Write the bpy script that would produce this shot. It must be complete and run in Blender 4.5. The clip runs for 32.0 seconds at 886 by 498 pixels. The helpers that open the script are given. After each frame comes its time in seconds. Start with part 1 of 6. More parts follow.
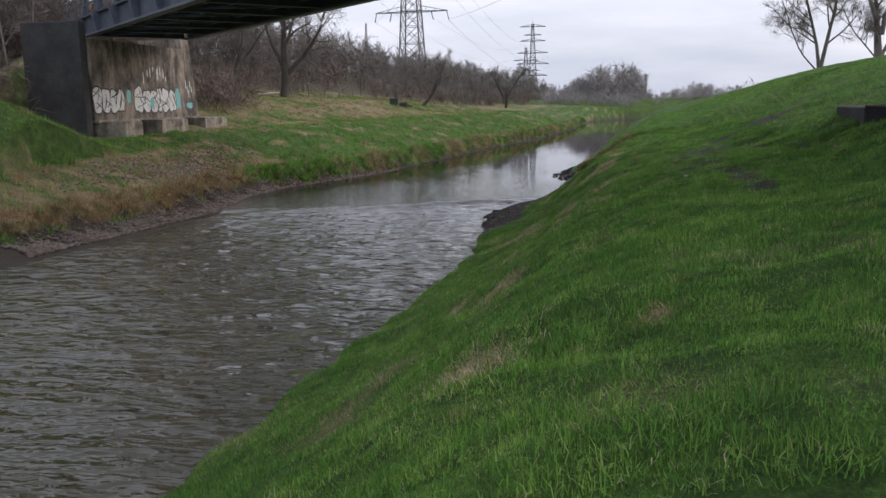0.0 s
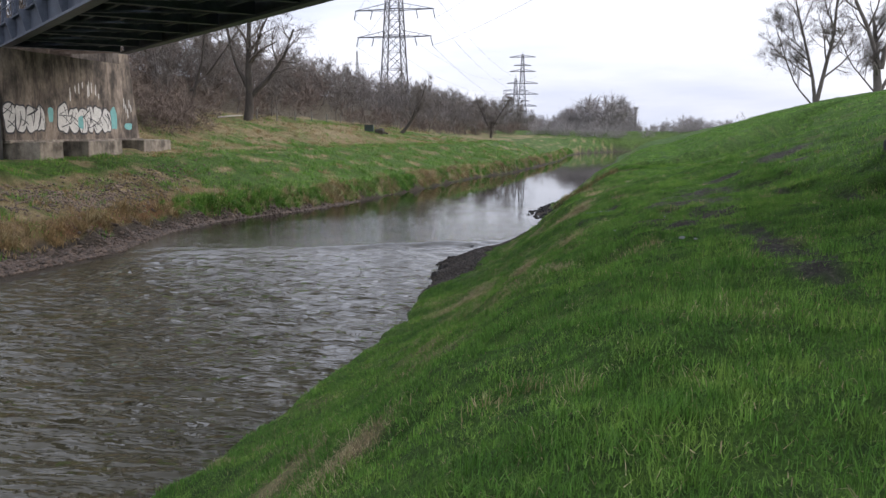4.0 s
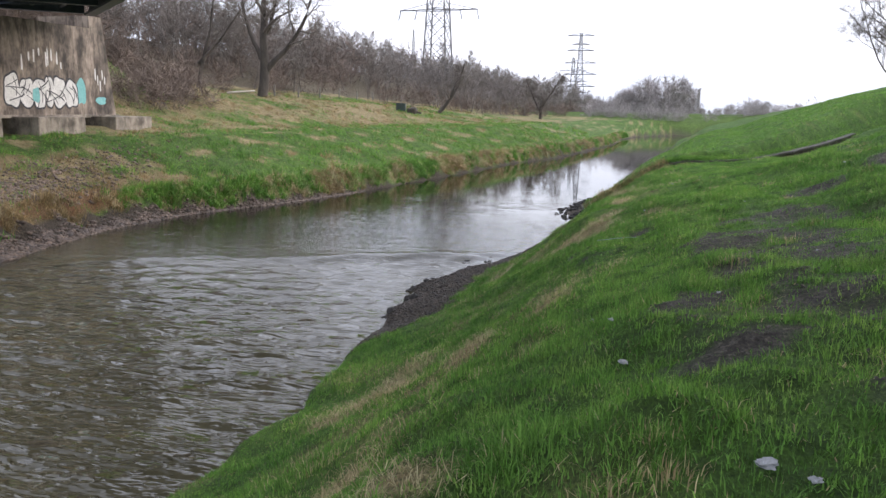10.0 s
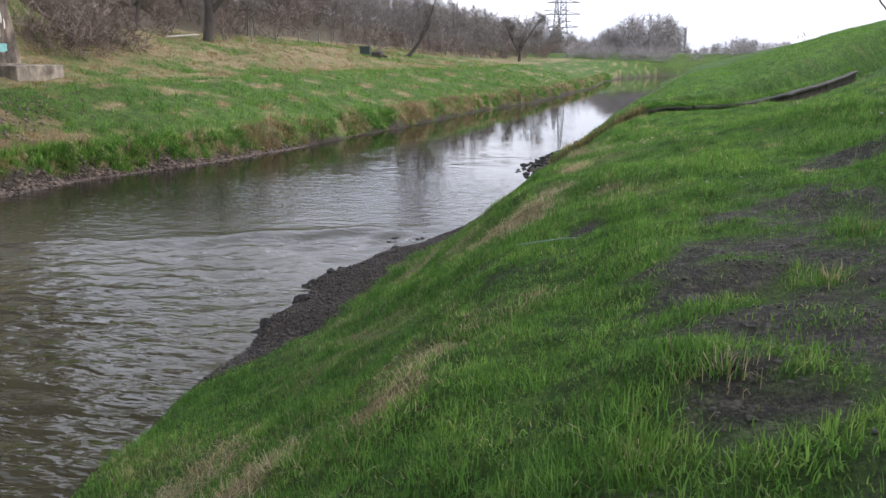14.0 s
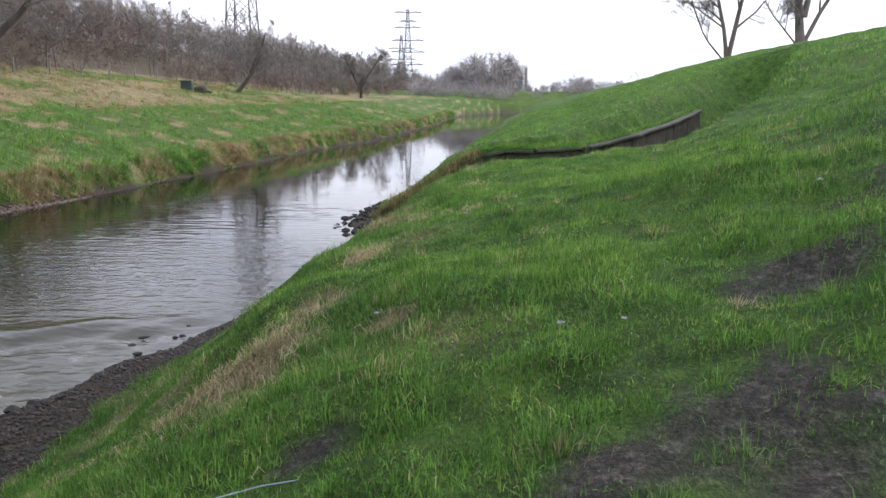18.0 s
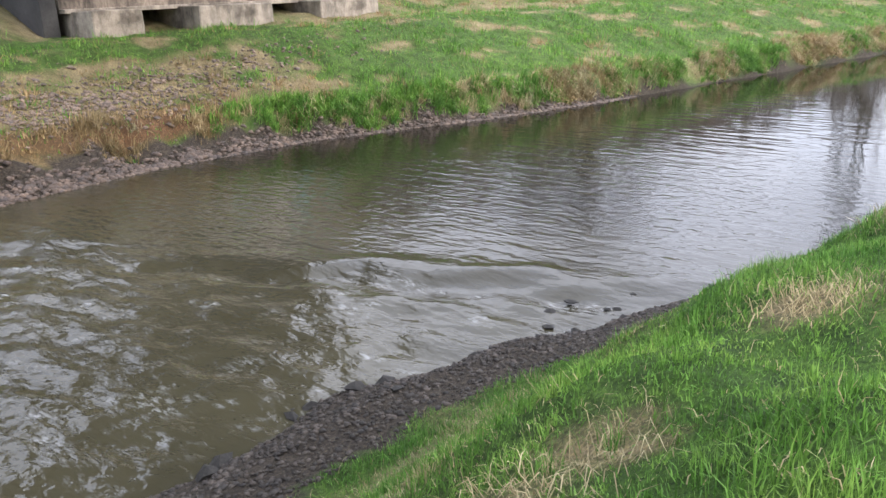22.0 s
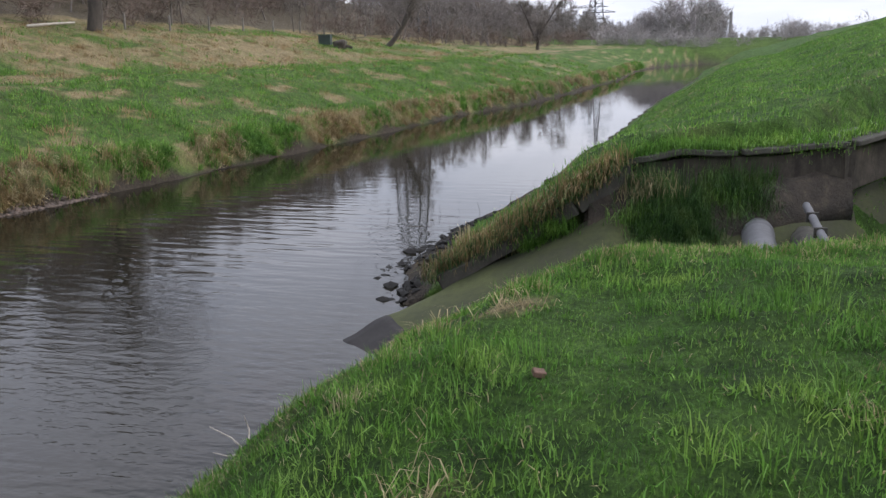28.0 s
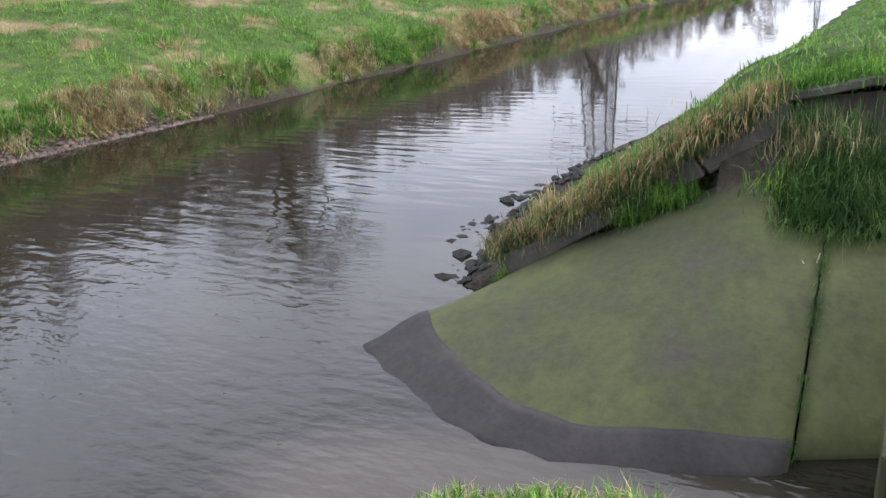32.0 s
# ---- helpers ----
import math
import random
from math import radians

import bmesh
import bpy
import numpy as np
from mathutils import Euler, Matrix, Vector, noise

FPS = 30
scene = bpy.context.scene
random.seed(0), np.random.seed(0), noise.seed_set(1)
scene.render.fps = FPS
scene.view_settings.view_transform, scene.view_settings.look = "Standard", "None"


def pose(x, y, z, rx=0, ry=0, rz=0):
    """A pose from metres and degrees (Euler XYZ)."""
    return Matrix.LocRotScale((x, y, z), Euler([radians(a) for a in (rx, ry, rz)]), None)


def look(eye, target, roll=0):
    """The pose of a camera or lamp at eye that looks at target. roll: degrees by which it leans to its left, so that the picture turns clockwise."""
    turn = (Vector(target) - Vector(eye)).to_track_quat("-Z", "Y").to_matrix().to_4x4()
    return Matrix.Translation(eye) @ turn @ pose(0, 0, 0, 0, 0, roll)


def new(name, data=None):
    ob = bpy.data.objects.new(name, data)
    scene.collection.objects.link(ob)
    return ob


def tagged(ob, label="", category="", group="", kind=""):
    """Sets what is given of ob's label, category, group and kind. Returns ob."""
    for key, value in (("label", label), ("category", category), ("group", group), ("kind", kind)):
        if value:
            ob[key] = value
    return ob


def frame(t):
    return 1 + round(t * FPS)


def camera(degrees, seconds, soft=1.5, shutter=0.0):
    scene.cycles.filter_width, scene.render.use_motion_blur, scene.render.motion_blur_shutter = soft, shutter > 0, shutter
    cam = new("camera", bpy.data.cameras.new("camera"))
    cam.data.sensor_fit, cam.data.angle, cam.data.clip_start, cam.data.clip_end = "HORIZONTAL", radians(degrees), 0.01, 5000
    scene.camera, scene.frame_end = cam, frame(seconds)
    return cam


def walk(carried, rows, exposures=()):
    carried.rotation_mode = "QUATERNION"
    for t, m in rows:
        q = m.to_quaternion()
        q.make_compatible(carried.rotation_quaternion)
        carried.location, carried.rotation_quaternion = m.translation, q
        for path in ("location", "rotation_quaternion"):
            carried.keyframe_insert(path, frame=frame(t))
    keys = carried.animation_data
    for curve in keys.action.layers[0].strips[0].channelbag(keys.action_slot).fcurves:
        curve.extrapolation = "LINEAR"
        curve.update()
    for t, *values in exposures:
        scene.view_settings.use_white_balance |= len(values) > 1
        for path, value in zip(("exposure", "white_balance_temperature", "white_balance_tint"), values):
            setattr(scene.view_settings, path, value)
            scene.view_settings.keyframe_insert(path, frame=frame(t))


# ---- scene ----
cam = camera(55.5, 32.0)
PATH = [
    (0, (0.679, 2.714, 4.727), (0.251, 5.040, 4.313), -1.1),
    (0.5, (0.713, 3.504, 4.718), (0.290, 5.840, 4.372), -0.3),
    (1, (0.779, 4.219, 4.691), (0.358, 6.562, 4.376), -0.4),
    (1.5, (0.859, 4.878, 4.670), (0.442, 7.222, 4.366), -0.3),
    (2, (0.922, 5.599, 4.668), (0.565, 7.954, 4.374), 0.9),
    (2.5, (1.008, 6.378, 4.667), (0.618, 8.723, 4.333), 0.1),
    (4.5, (1.246, 9.610, 4.554), (0.847, 11.952, 4.220), 0.1),
    (5, (1.326, 10.327, 4.553), (0.938, 12.678, 4.264), 0.3),
    (5.5, (1.396, 11.024, 4.562), (0.994, 13.376, 4.307), 0.6),
    (6, (1.471, 11.738, 4.559), (1.075, 14.095, 4.337), 0.7),
    (6.5, (1.567, 12.397, 4.567), (1.181, 14.755, 4.336), 0.9),
    (7, (1.670, 13.096, 4.550), (1.289, 15.448, 4.262), -0.1),
    (7.5, (1.739, 13.774, 4.541), (1.352, 16.104, 4.114), -0.6),
    (8, (1.800, 14.460, 4.543), (1.340, 16.778, 4.128), -1.2),
    (8.5, (1.832, 15.120, 4.538), (1.369, 17.437, 4.116), -1.0),
    (9, (1.884, 15.822, 4.534), (1.415, 18.139, 4.118), -0.2),
    (9.5, (1.907, 16.451, 4.546), (1.364, 18.751, 4.127), 0.3),
    (10, (1.943, 17.138, 4.541), (1.391, 19.441, 4.151), 0.8),
    (10.5, (1.972, 17.794, 4.541), (1.396, 20.098, 4.196), 0.7),
    (11, (2.021, 18.509, 4.534), (1.450, 20.812, 4.177), -0.0),
    (11.5, (2.095, 19.135, 4.546), (1.526, 21.430, 4.134), 0.2),
    (12, (2.150, 19.784, 4.564), (1.591, 22.079, 4.135), -0.2),
    (12.5, (2.210, 20.428, 4.555), (1.658, 22.702, 4.021), -0.7),
    (13, (2.273, 21.094, 4.540), (1.753, 23.374, 3.997), -0.3),
    (13.5, (2.332, 21.775, 4.517), (1.787, 24.047, 3.965), -0.2),
    (14, (2.372, 22.435, 4.447), (1.862, 24.718, 3.906), -0.1),
    (14.5, (2.419, 23.112, 4.421), (2.027, 25.426, 3.916), 0.8),
    (15, (2.486, 23.808, 4.417), (2.346, 26.166, 3.991), 2.2),
    (15.5, (2.518, 24.522, 4.422), (2.370, 26.875, 3.976), 2.2),
    (17.5, (2.718, 27.174, 4.391), (2.614, 29.527, 3.930), 1.0),
    (18, (2.766, 27.839, 4.378), (2.665, 30.196, 3.937), 0.3),
    (18.5, (2.821, 28.530, 4.370), (2.472, 30.876, 4.006), -0.2),
    (19, (2.947, 29.239, 4.346), (2.462, 31.559, 3.968), 0.5),
    (19.5, (3.017, 29.867, 4.338), (2.366, 32.142, 3.937), 0.7),
    (20, (3.047, 30.570, 4.291), (2.372, 32.836, 3.876), 0.5),
    (20.5, (3.022, 31.115, 4.326), (1.906, 33.158, 3.744), -1.6),
    (21, (2.983, 31.664, 4.324), (1.614, 33.494, 3.592), -2.0),
    (21.5, (2.933, 32.285, 4.280), (1.363, 33.943, 3.544), -2.5),
    (22, (2.893, 32.983, 4.243), (1.346, 34.675, 3.534), -2.3),
    (22.5, (2.885, 33.595, 4.212), (1.445, 35.384, 3.515), -3.3),
    (23, (2.911, 34.188, 4.235), (1.874, 36.223, 3.500), -1.7),
    (23.5, (2.981, 34.808, 4.244), (2.136, 36.952, 3.569), -1.0),
    (24, (3.066, 35.443, 4.259), (2.383, 37.651, 3.608), -0.5),
    (24.5, (3.179, 36.095, 4.285), (2.494, 38.299, 3.630), -0.4),
    (25, (3.248, 36.696, 4.326), (2.580, 38.910, 3.683), -0.6),
    (25.5, (3.336, 37.325, 4.336), (2.675, 39.541, 3.697), -0.5),
    (27.5, (3.470, 39.467, 4.351), (2.845, 41.717, 3.799), -0.6),
    (28, (3.467, 40.099, 4.315), (2.842, 42.346, 3.748), -1.1),
    (28.5, (3.493, 40.703, 4.264), (2.816, 42.947, 3.744), -0.2),
    (29, (3.551, 41.326, 4.218), (2.846, 43.554, 3.673), -0.2),
    (29.5, (3.678, 41.923, 4.210), (2.958, 44.131, 3.607), -0.2),
    (30, (3.760, 42.491, 4.224), (3.037, 44.675, 3.538), -0.8),
    (30.5, (3.768, 43.010, 4.254), (3.042, 45.185, 3.544), -0.7),
    (31, (3.775, 43.466, 4.246), (2.946, 45.590, 3.497), -0.5),
    (31.5, (3.791, 43.926, 4.237), (2.885, 46.001, 3.438), -2.3),
    (32, (3.856, 44.298, 4.229), (2.743, 46.258, 3.404), -4.2),
]
EXPOSURES = [(0.0, 0.36), (1, 0.57), (2.5, 0.68), (5, 0.65), (7, 0.8), (8, 1.15), (9, 1.05), (10, 1.15), (11, 1.1), (12, 1.2), (13, 1.33), (15, 0.98), (18, 1.18), (18.6, 0.68), (19.5, 0.6), (20, 0.84), (21, 1.65), (21.5, 1.88), (22, 1.9), (23, 1.72), (24, 0.95), (25.5, 0.77), (28, 0.84), (29, 0.87), (30, 1.44), (31, 1.42), (32, 1.64)]
walk(cam, [(t, look(eye, target, roll)) for t, eye, target, roll in PATH], [(t, stops, 6450, 16) for t, stops in EXPOSURES])

# ---- world and sun: a bright overcast afternoon ----
SUN_AZIMUTH, SUN_HEIGHT = 74.0, 24.0  # degrees clockwise from +y, and above the horizon
world = bpy.data.worlds.new("sky")
scene.world = world
world.use_nodes = True
wn, wl = world.node_tree.nodes, world.node_tree.links
wn.clear()
w_out = wn.new("ShaderNodeOutputWorld")
w_bg = wn.new("ShaderNodeBackground")
w_sky = wn.new("ShaderNodeTexSky")
w_sky.sky_type, w_sky.sun_disc = "NISHITA", False
w_sky.sun_elevation, w_sky.sun_rotation = radians(SUN_HEIGHT), radians(SUN_AZIMUTH)
w_sky.air_density, w_sky.dust_density = 1.0, 3.0
w_scale = wn.new("ShaderNodeVectorMath")
w_scale.operation = "SCALE"
w_scale.inputs["Scale"].default_value = 0.12
wl.new(w_sky.outputs[0], w_scale.inputs[0])
w_co = wn.new("ShaderNodeTexCoord")
w_map = wn.new("ShaderNodeMapping")
w_map.inputs["Scale"].default_value = (1.0, 1.0, 5.5)
wl.new(w_co.outputs["Generated"], w_map.inputs[0])
w_noise = wn.new("ShaderNodeTexNoise")
w_noise.inputs["Scale"].default_value, w_noise.inputs["Detail"].default_value = 2.2, 6.0
w_noise.inputs["Roughness"].default_value = 0.55
wl.new(w_map.outputs[0], w_noise.inputs["Vector"])
w_ramp = wn.new("ShaderNodeValToRGB")
w_ramp.color_ramp.elements[0].position, w_ramp.color_ramp.elements[0].color = 0.34, (0.55, 0.615, 0.73, 1)
w_ramp.color_ramp.elements[1].position, w_ramp.color_ramp.elements[1].color = 0.62, (0.835, 0.875, 0.95, 1)
wl.new(w_noise.outputs[0], w_ramp.inputs[0])
w_mix = wn.new("ShaderNodeMix")
w_mix.data_type = "RGBA"
w_mix.inputs["Factor"].default_value = 0.86
wl.new(w_scale.outputs[0], w_mix.inputs["A"])
wl.new(w_ramp.outputs[0], w_mix.inputs["B"])
w_sep = wn.new("ShaderNodeSeparateXYZ")
wl.new(w_co.outputs["Generated"], w_sep.inputs[0])
w_rise = wn.new("ShaderNodeMapRange")  # an overcast sky is brightest overhead
w_rise.inputs[1].default_value, w_rise.inputs[2].default_value = 0.05, 0.85
w_rise.inputs[3].default_value, w_rise.inputs[4].default_value = 0.9, 1.4
wl.new(w_sep.outputs[2], w_rise.inputs[0])
w_soft = wn.new("ShaderNodeVectorMath")
w_soft.operation = "SCALE"
wl.new(w_mix.outputs["Result"], w_soft.inputs[0])
wl.new(w_rise.outputs[0], w_soft.inputs["Scale"])
wl.new(w_soft.outputs[0], w_bg.inputs["Color"])
w_bg.inputs["Strength"].default_value = 1.0
wl.new(w_bg.outputs[0], w_out.inputs[0])

sun = new("sun", bpy.data.lights.new("sun", "SUN"))
sun.data.energy, sun.data.angle, sun.data.color = 0.9, radians(28), (1.0, 0.95, 0.89)
sa, sh = radians(SUN_AZIMUTH), radians(SUN_HEIGHT)
sun.matrix_world = look((0, 0, 60), (-math.sin(sa) * math.cos(sh) * 60, -math.cos(sa) * math.cos(sh) * 60, 60 - math.sin(sh) * 60))


# ---- materials ----
def mat(name, rough=0.8, metal=0.0, spec=0.5):
    m = bpy.data.materials.new(name)
    m.use_nodes = True
    b = m.node_tree.nodes["Principled BSDF"]
    b.inputs["Roughness"].default_value, b.inputs["Metallic"].default_value = rough, metal
    b.inputs["Specular IOR Level"].default_value = spec
    return m, m.node_tree.nodes, m.node_tree.links, b


def noise_node(nodes, links, co, scale, detail=4.0, rough=0.6, stretch=None):
    n = nodes.new("ShaderNodeTexNoise")
    n.inputs["Scale"].default_value, n.inputs["Detail"].default_value, n.inputs["Roughness"].default_value = scale, detail, rough
    if stretch:
        m = nodes.new("ShaderNodeMapping")
        m.inputs["Scale"].default_value = stretch
        links.new(co, m.inputs[0])
        co = m.outputs[0]
    links.new(co, n.inputs["Vector"])
    return n.outputs[0]


def ramp(nodes, links, fac, stops):
    r = nodes.new("ShaderNodeValToRGB")
    e = r.color_ramp.elements
    while len(e) < len(stops):
        e.new(0.5)
    for k, (p, c) in enumerate(stops):
        e[k].position, e[k].color = p, (*c, 1)
    links.new(fac, r.inputs[0])
    return r.outputs[0]


def mix(nodes, links, fac, a, b, mode="MIX"):
    n = nodes.new("ShaderNodeMix")
    n.data_type, n.blend_type = "RGBA", mode
    for socket, v in (("Factor", fac), ("A", a), ("B", b)):
        if hasattr(v, "links"):
            links.new(v, n.inputs[socket])
        else:
            n.inputs[socket].default_value = v if socket == "Factor" else (*v, 1)
    return n.outputs["Result"]


def bump(nodes, links, b, height, strength=0.4, distance=0.02):
    n = nodes.new("ShaderNodeBump")
    n.inputs["Strength"].default_value, n.inputs["Distance"].default_value = strength, distance
    links.new(height, n.inputs["Height"])
    links.new(n.outputs[0], b.inputs["Normal"])


def obj_co(nodes):
    return nodes.new("ShaderNodeTexCoord").outputs["Object"]


def plain(name, stops, scale=3.0, rough=0.8, metal=0.0, bumps=(30.0, 0.3, 0.01), fine=None, spec=0.5, stretch=None):
    """A surface whose colour wanders between stops, with finer grain and relief."""
    m, nodes, links, b = mat(name, rough, metal, spec)
    co = obj_co(nodes)
    col = ramp(nodes, links, noise_node(nodes, links, co, scale, 6, 0.65, stretch), stops)
    g = noise_node(nodes, links, co, fine or scale * 14, 5, 0.7)
    col = mix(nodes, links, 0.55, col, ramp(nodes, links, g, [(0.3, (0.55, 0.55, 0.55)), (0.7, (1.25, 1.25, 1.25))]), "MULTIPLY")
    links.new(col, b.inputs["Base Color"])
    bump(nodes, links, b, noise_node(nodes, links, co, bumps[0], 6, 0.7), bumps[1], bumps[2])
    return m


def random_tint(m, low, high, island=False):
    """Lets the pieces of a material differ a little in brightness."""
    nodes, links = m.node_tree.nodes, m.node_tree.links
    b = nodes["Principled BSDF"]
    src = b.inputs["Base Color"].links[0].from_socket
    if island:
        r = nodes.new("ShaderNodeNewGeometry").outputs["Random Per Island"]
    else:
        r = nodes.new("ShaderNodeObjectInfo").outputs["Random"]
    links.new(mix(nodes, links, 1.0, src, ramp(nodes, links, r, [(0.0, low), (1.0, high)]), "MULTIPLY"), b.inputs["Base Color"])
    return m


M_CONCRETE = plain("weathered_concrete", [(0.36, (0.062, 0.053, 0.044)), (0.5, (0.17, 0.14, 0.112)), (0.64, (0.3, 0.25, 0.2))], 0.9, 0.9, fine=16, stretch=(1, 1, 0.75))
M_BLOCK = plain("pale_concrete", [(0.36, (0.1, 0.085, 0.065)), (0.5, (0.23, 0.2, 0.16)), (0.68, (0.34, 0.3, 0.245))], 1.1, 0.9, fine=20)


def streaked(m, scale=2.2, amount=0.85):
    """Adds dark runs of dirt down a wall."""
    nodes, links = m.node_tree.nodes, m.node_tree.links
    b = nodes["Principled BSDF"]
    src = b.inputs["Base Color"].links[0].from_socket
    co = nodes.new("ShaderNodeNewGeometry").outputs["Position"]
    runs = ramp(nodes, links, noise_node(nodes, links, co, scale, 6, 0.75, (1, 1, 0.26)), [(0.4, (0.35, 0.33, 0.32)), (0.56, (1.15, 1.12, 1.1))])
    links.new(mix(nodes, links, amount, src, runs, "MULTIPLY"), b.inputs["Base Color"])
    return m


streaked(M_CONCRETE)
streaked(M_BLOCK, 1.6, 0.6)
M_SHINGLE = random_tint(plain("wet_brown_stone", [(0.3, (0.04, 0.032, 0.027)), (0.7, (0.13, 0.1, 0.08))], 3.0, 0.75, bumps=(25, 0.5, 0.02)), (0.6, 0.6, 0.62), (1.5, 1.4, 1.3), True)
M_DARKWALL = plain("dark_concrete", [(0.3, (0.025, 0.025, 0.026)), (0.7, (0.065, 0.063, 0.06))], 0.8, 0.9, fine=14)
M_STEEL = plain("dark_painted_steel", [(0.35, (0.055, 0.068, 0.095)), (0.65, (0.1, 0.118, 0.155))], 1.4, 0.55, 0.2, (60, 0.15, 0.005), spec=0.4)
M_FLANGE = plain("grey_painted_steel", [(0.3, (0.075, 0.09, 0.12)), (0.7, (0.14, 0.16, 0.205))], 2.0, 0.5, 0.2, (60, 0.15, 0.005))
M_PYLON = plain("galvanised_steel", [(0.3, (0.07, 0.07, 0.075)), (0.7, (0.14, 0.14, 0.148))], 1.0, 0.6, 0.4, (20, 0.1, 0.005))
M_BARK = plain("grey_brown_bark", [(0.3, (0.035, 0.03, 0.026)), (0.7, (0.1, 0.085, 0.07))], 2.5, 0.95, bumps=(18, 0.7, 0.03), stretch=(1, 1, 0.3))
M_TWIG = plain("twig_bark", [(0.3, (0.1, 0.087, 0.076)), (0.7, (0.19, 0.163, 0.142))], 0.7, 0.95)
# Paler copies of the twig bark: distance haze put into the base colour.
M_HAZED_WOOD = plain("haze_greyed_twigs", [(0.3, (0.13, 0.115, 0.105)), (0.7, (0.23, 0.205, 0.19))], 0.5, 0.95)
M_HAZED_TWIG = plain("haze_paled_twigs", [(0.3, (0.22, 0.2, 0.195)), (0.7, (0.36, 0.33, 0.32))], 0.3, 0.95)
M_TWIG_RED = plain("brown_twigs", [(0.3, (0.11, 0.085, 0.07)), (0.7, (0.21, 0.16, 0.13))], 0.5, 0.95)
M_STONE = random_tint(plain("river_stone", [(0.3, (0.085, 0.066, 0.054)), (0.7, (0.21, 0.165, 0.13))], 3.0, 0.75, bumps=(25, 0.5, 0.02)), (0.6, 0.6, 0.62), (1.5, 1.4, 1.3), True)
M_WETSTONE = random_tint(plain("wet_dark_stone", [(0.3, (0.022, 0.02, 0.018)), (0.7, (0.075, 0.066, 0.058))], 4.0, 0.65, bumps=(30, 0.5, 0.02), spec=0.25), (0.6, 0.6, 0.6), (1.5, 1.4, 1.3), True)


# ---- mesh helpers ----
def link_mesh(name, verts, faces, material, parent=None, label="", smooth=False):
    me = bpy.data.meshes.new(name)
    me.from_pydata([tuple(v) for v in verts], [], [tuple(f) for f in faces])
    me.materials.append(material)
    if smooth:
        me.polygons.foreach_set("use_smooth", [True] * len(me.polygons))
    ob = new(name, me)
    ob.parent = parent
    if label:
        ob["label"] = label
    return ob


def part(name, bm, material, parent=None, label="", smooth=False):
    me = bpy.data.meshes.new(name)
    bm.to_mesh(me)
    bm.free()
    me.materials.append(material)
    if smooth:
        me.polygons.foreach_set("use_smooth", [True] * len(me.polygons))
    ob = new(name, me)
    ob.parent = parent
    if label:
        ob["label"] = label
    return ob


def fast_mesh(name, verts, loops, sizes, material, parent=None, label="", smooth=False):
    """A large mesh from arrays: corner indices face after face, and each face's corner count."""
    me = bpy.data.meshes.new(name)
    me.vertices.add(len(verts))
    me.vertices.foreach_set("co", np.asarray(verts, dtype=np.float32).ravel())
    sizes = np.asarray(sizes, dtype=np.int32)
    me.loops.add(int(sizes.sum()))
    me.loops.foreach_set("vertex_index", np.asarray(loops, dtype=np.int32).ravel())
    me.polygons.add(len(sizes))
    me.polygons.foreach_set("loop_start", np.concatenate(([0], np.cumsum(sizes)[:-1])).astype(np.int32))
    me.polygons.foreach_set("loop_total", sizes)
    if smooth:
        me.polygons.foreach_set("use_smooth", np.ones(len(sizes), dtype=bool))
    me.materials.append(material)
    me.update(calc_edges=True)
    ob = new(name, me)
    ob.parent = parent
    if label:
        ob["label"] = label
    return ob


def empty(name, m, label, category, group="", kind=""):
    ob = new(name)
    ob.empty_display_size = 0.2
    ob.matrix_world = m
    return tagged(ob, label, category, group, kind)


def add_box(bm, size, m=None, bevel=0.0):
    """A box of that size (x, y, z), centred, at the pose m, with its edges taken off."""
    made = bmesh.ops.create_cube(bm, size=1.0, matrix=(m or Matrix()) @ Matrix.Diagonal((*size, 1)))
    if bevel:
        edges = list({e for v in made["verts"] for e in v.link_edges})
        bmesh.ops.bevel(bm, geom=edges, offset=bevel, segments=1, affect="EDGES")


def add_beam(bm, a, b, w, h=None, bevel=0.0):
    """A bar from a to b, w wide and h high."""
    a, b = Vector(a), Vector(b)
    d = b - a
    q = d.to_track_quat("X", "Z").to_matrix().to_4x4()
    add_box(bm, (d.length, w, h or w), Matrix.Translation((a + b) / 2) @ q, bevel)


def box_bm(size, m=None, bevel=0.0):
    bm = bmesh.new()
    add_box(bm, size, m, bevel)
    return bm


def beam_bm(a, b, w, h=None, bevel=0.0):
    bm = bmesh.new()
    add_beam(bm, a, b, w, h, bevel)
    return bm


def roughen(bm, amount, scale=1.0, cuts=3):
    """Cuts a block finer and wears its faces unevenly."""
    bmesh.ops.subdivide_edges(bm, edges=bm.edges[:], cuts=cuts, use_grid_fill=True)
    for v in bm.verts:
        v.co += noise.noise_vector(v.co * scale) * amount
    return bm


# ---- the lie of the land ----
RIGHT_EDGE = ((-60, -5.4), (8, -4.75), (16, -4.15), (23, -3.4), (29, -2.98), (34, -3.3), (38.4, -3.65), (40, -3.2), (41.6, -2.5), (44, -1.8), (47, -1.05), (50, -0.55), (52, -0.9), (53.4, -1.05), (55, -1.42),
              (58, -1.62), (62, -1.0), (70, -0.1), (88, 1.05), (104, 2.1), (135, 5.1), (165, 6.6), (185, 9), (195, 15), (203, 30), (212, 90), (240, 900))
LEFT_EDGE = ((-60, -21), (10, -19), (25, -17.9), (34, -16.9), (38, -16.4), (44, -17.4), (49, -17.1), (55, -15.0), (60, -13.8),
             (66, -12.8), (74, -11.6), (82, -10.6), (91, -9.6), (101, -6.9), (113, -5.5), (140, -2.9), (165, -2.4), (185, 0), (200, 7), (212, 25), (222, 80), (235, 900))
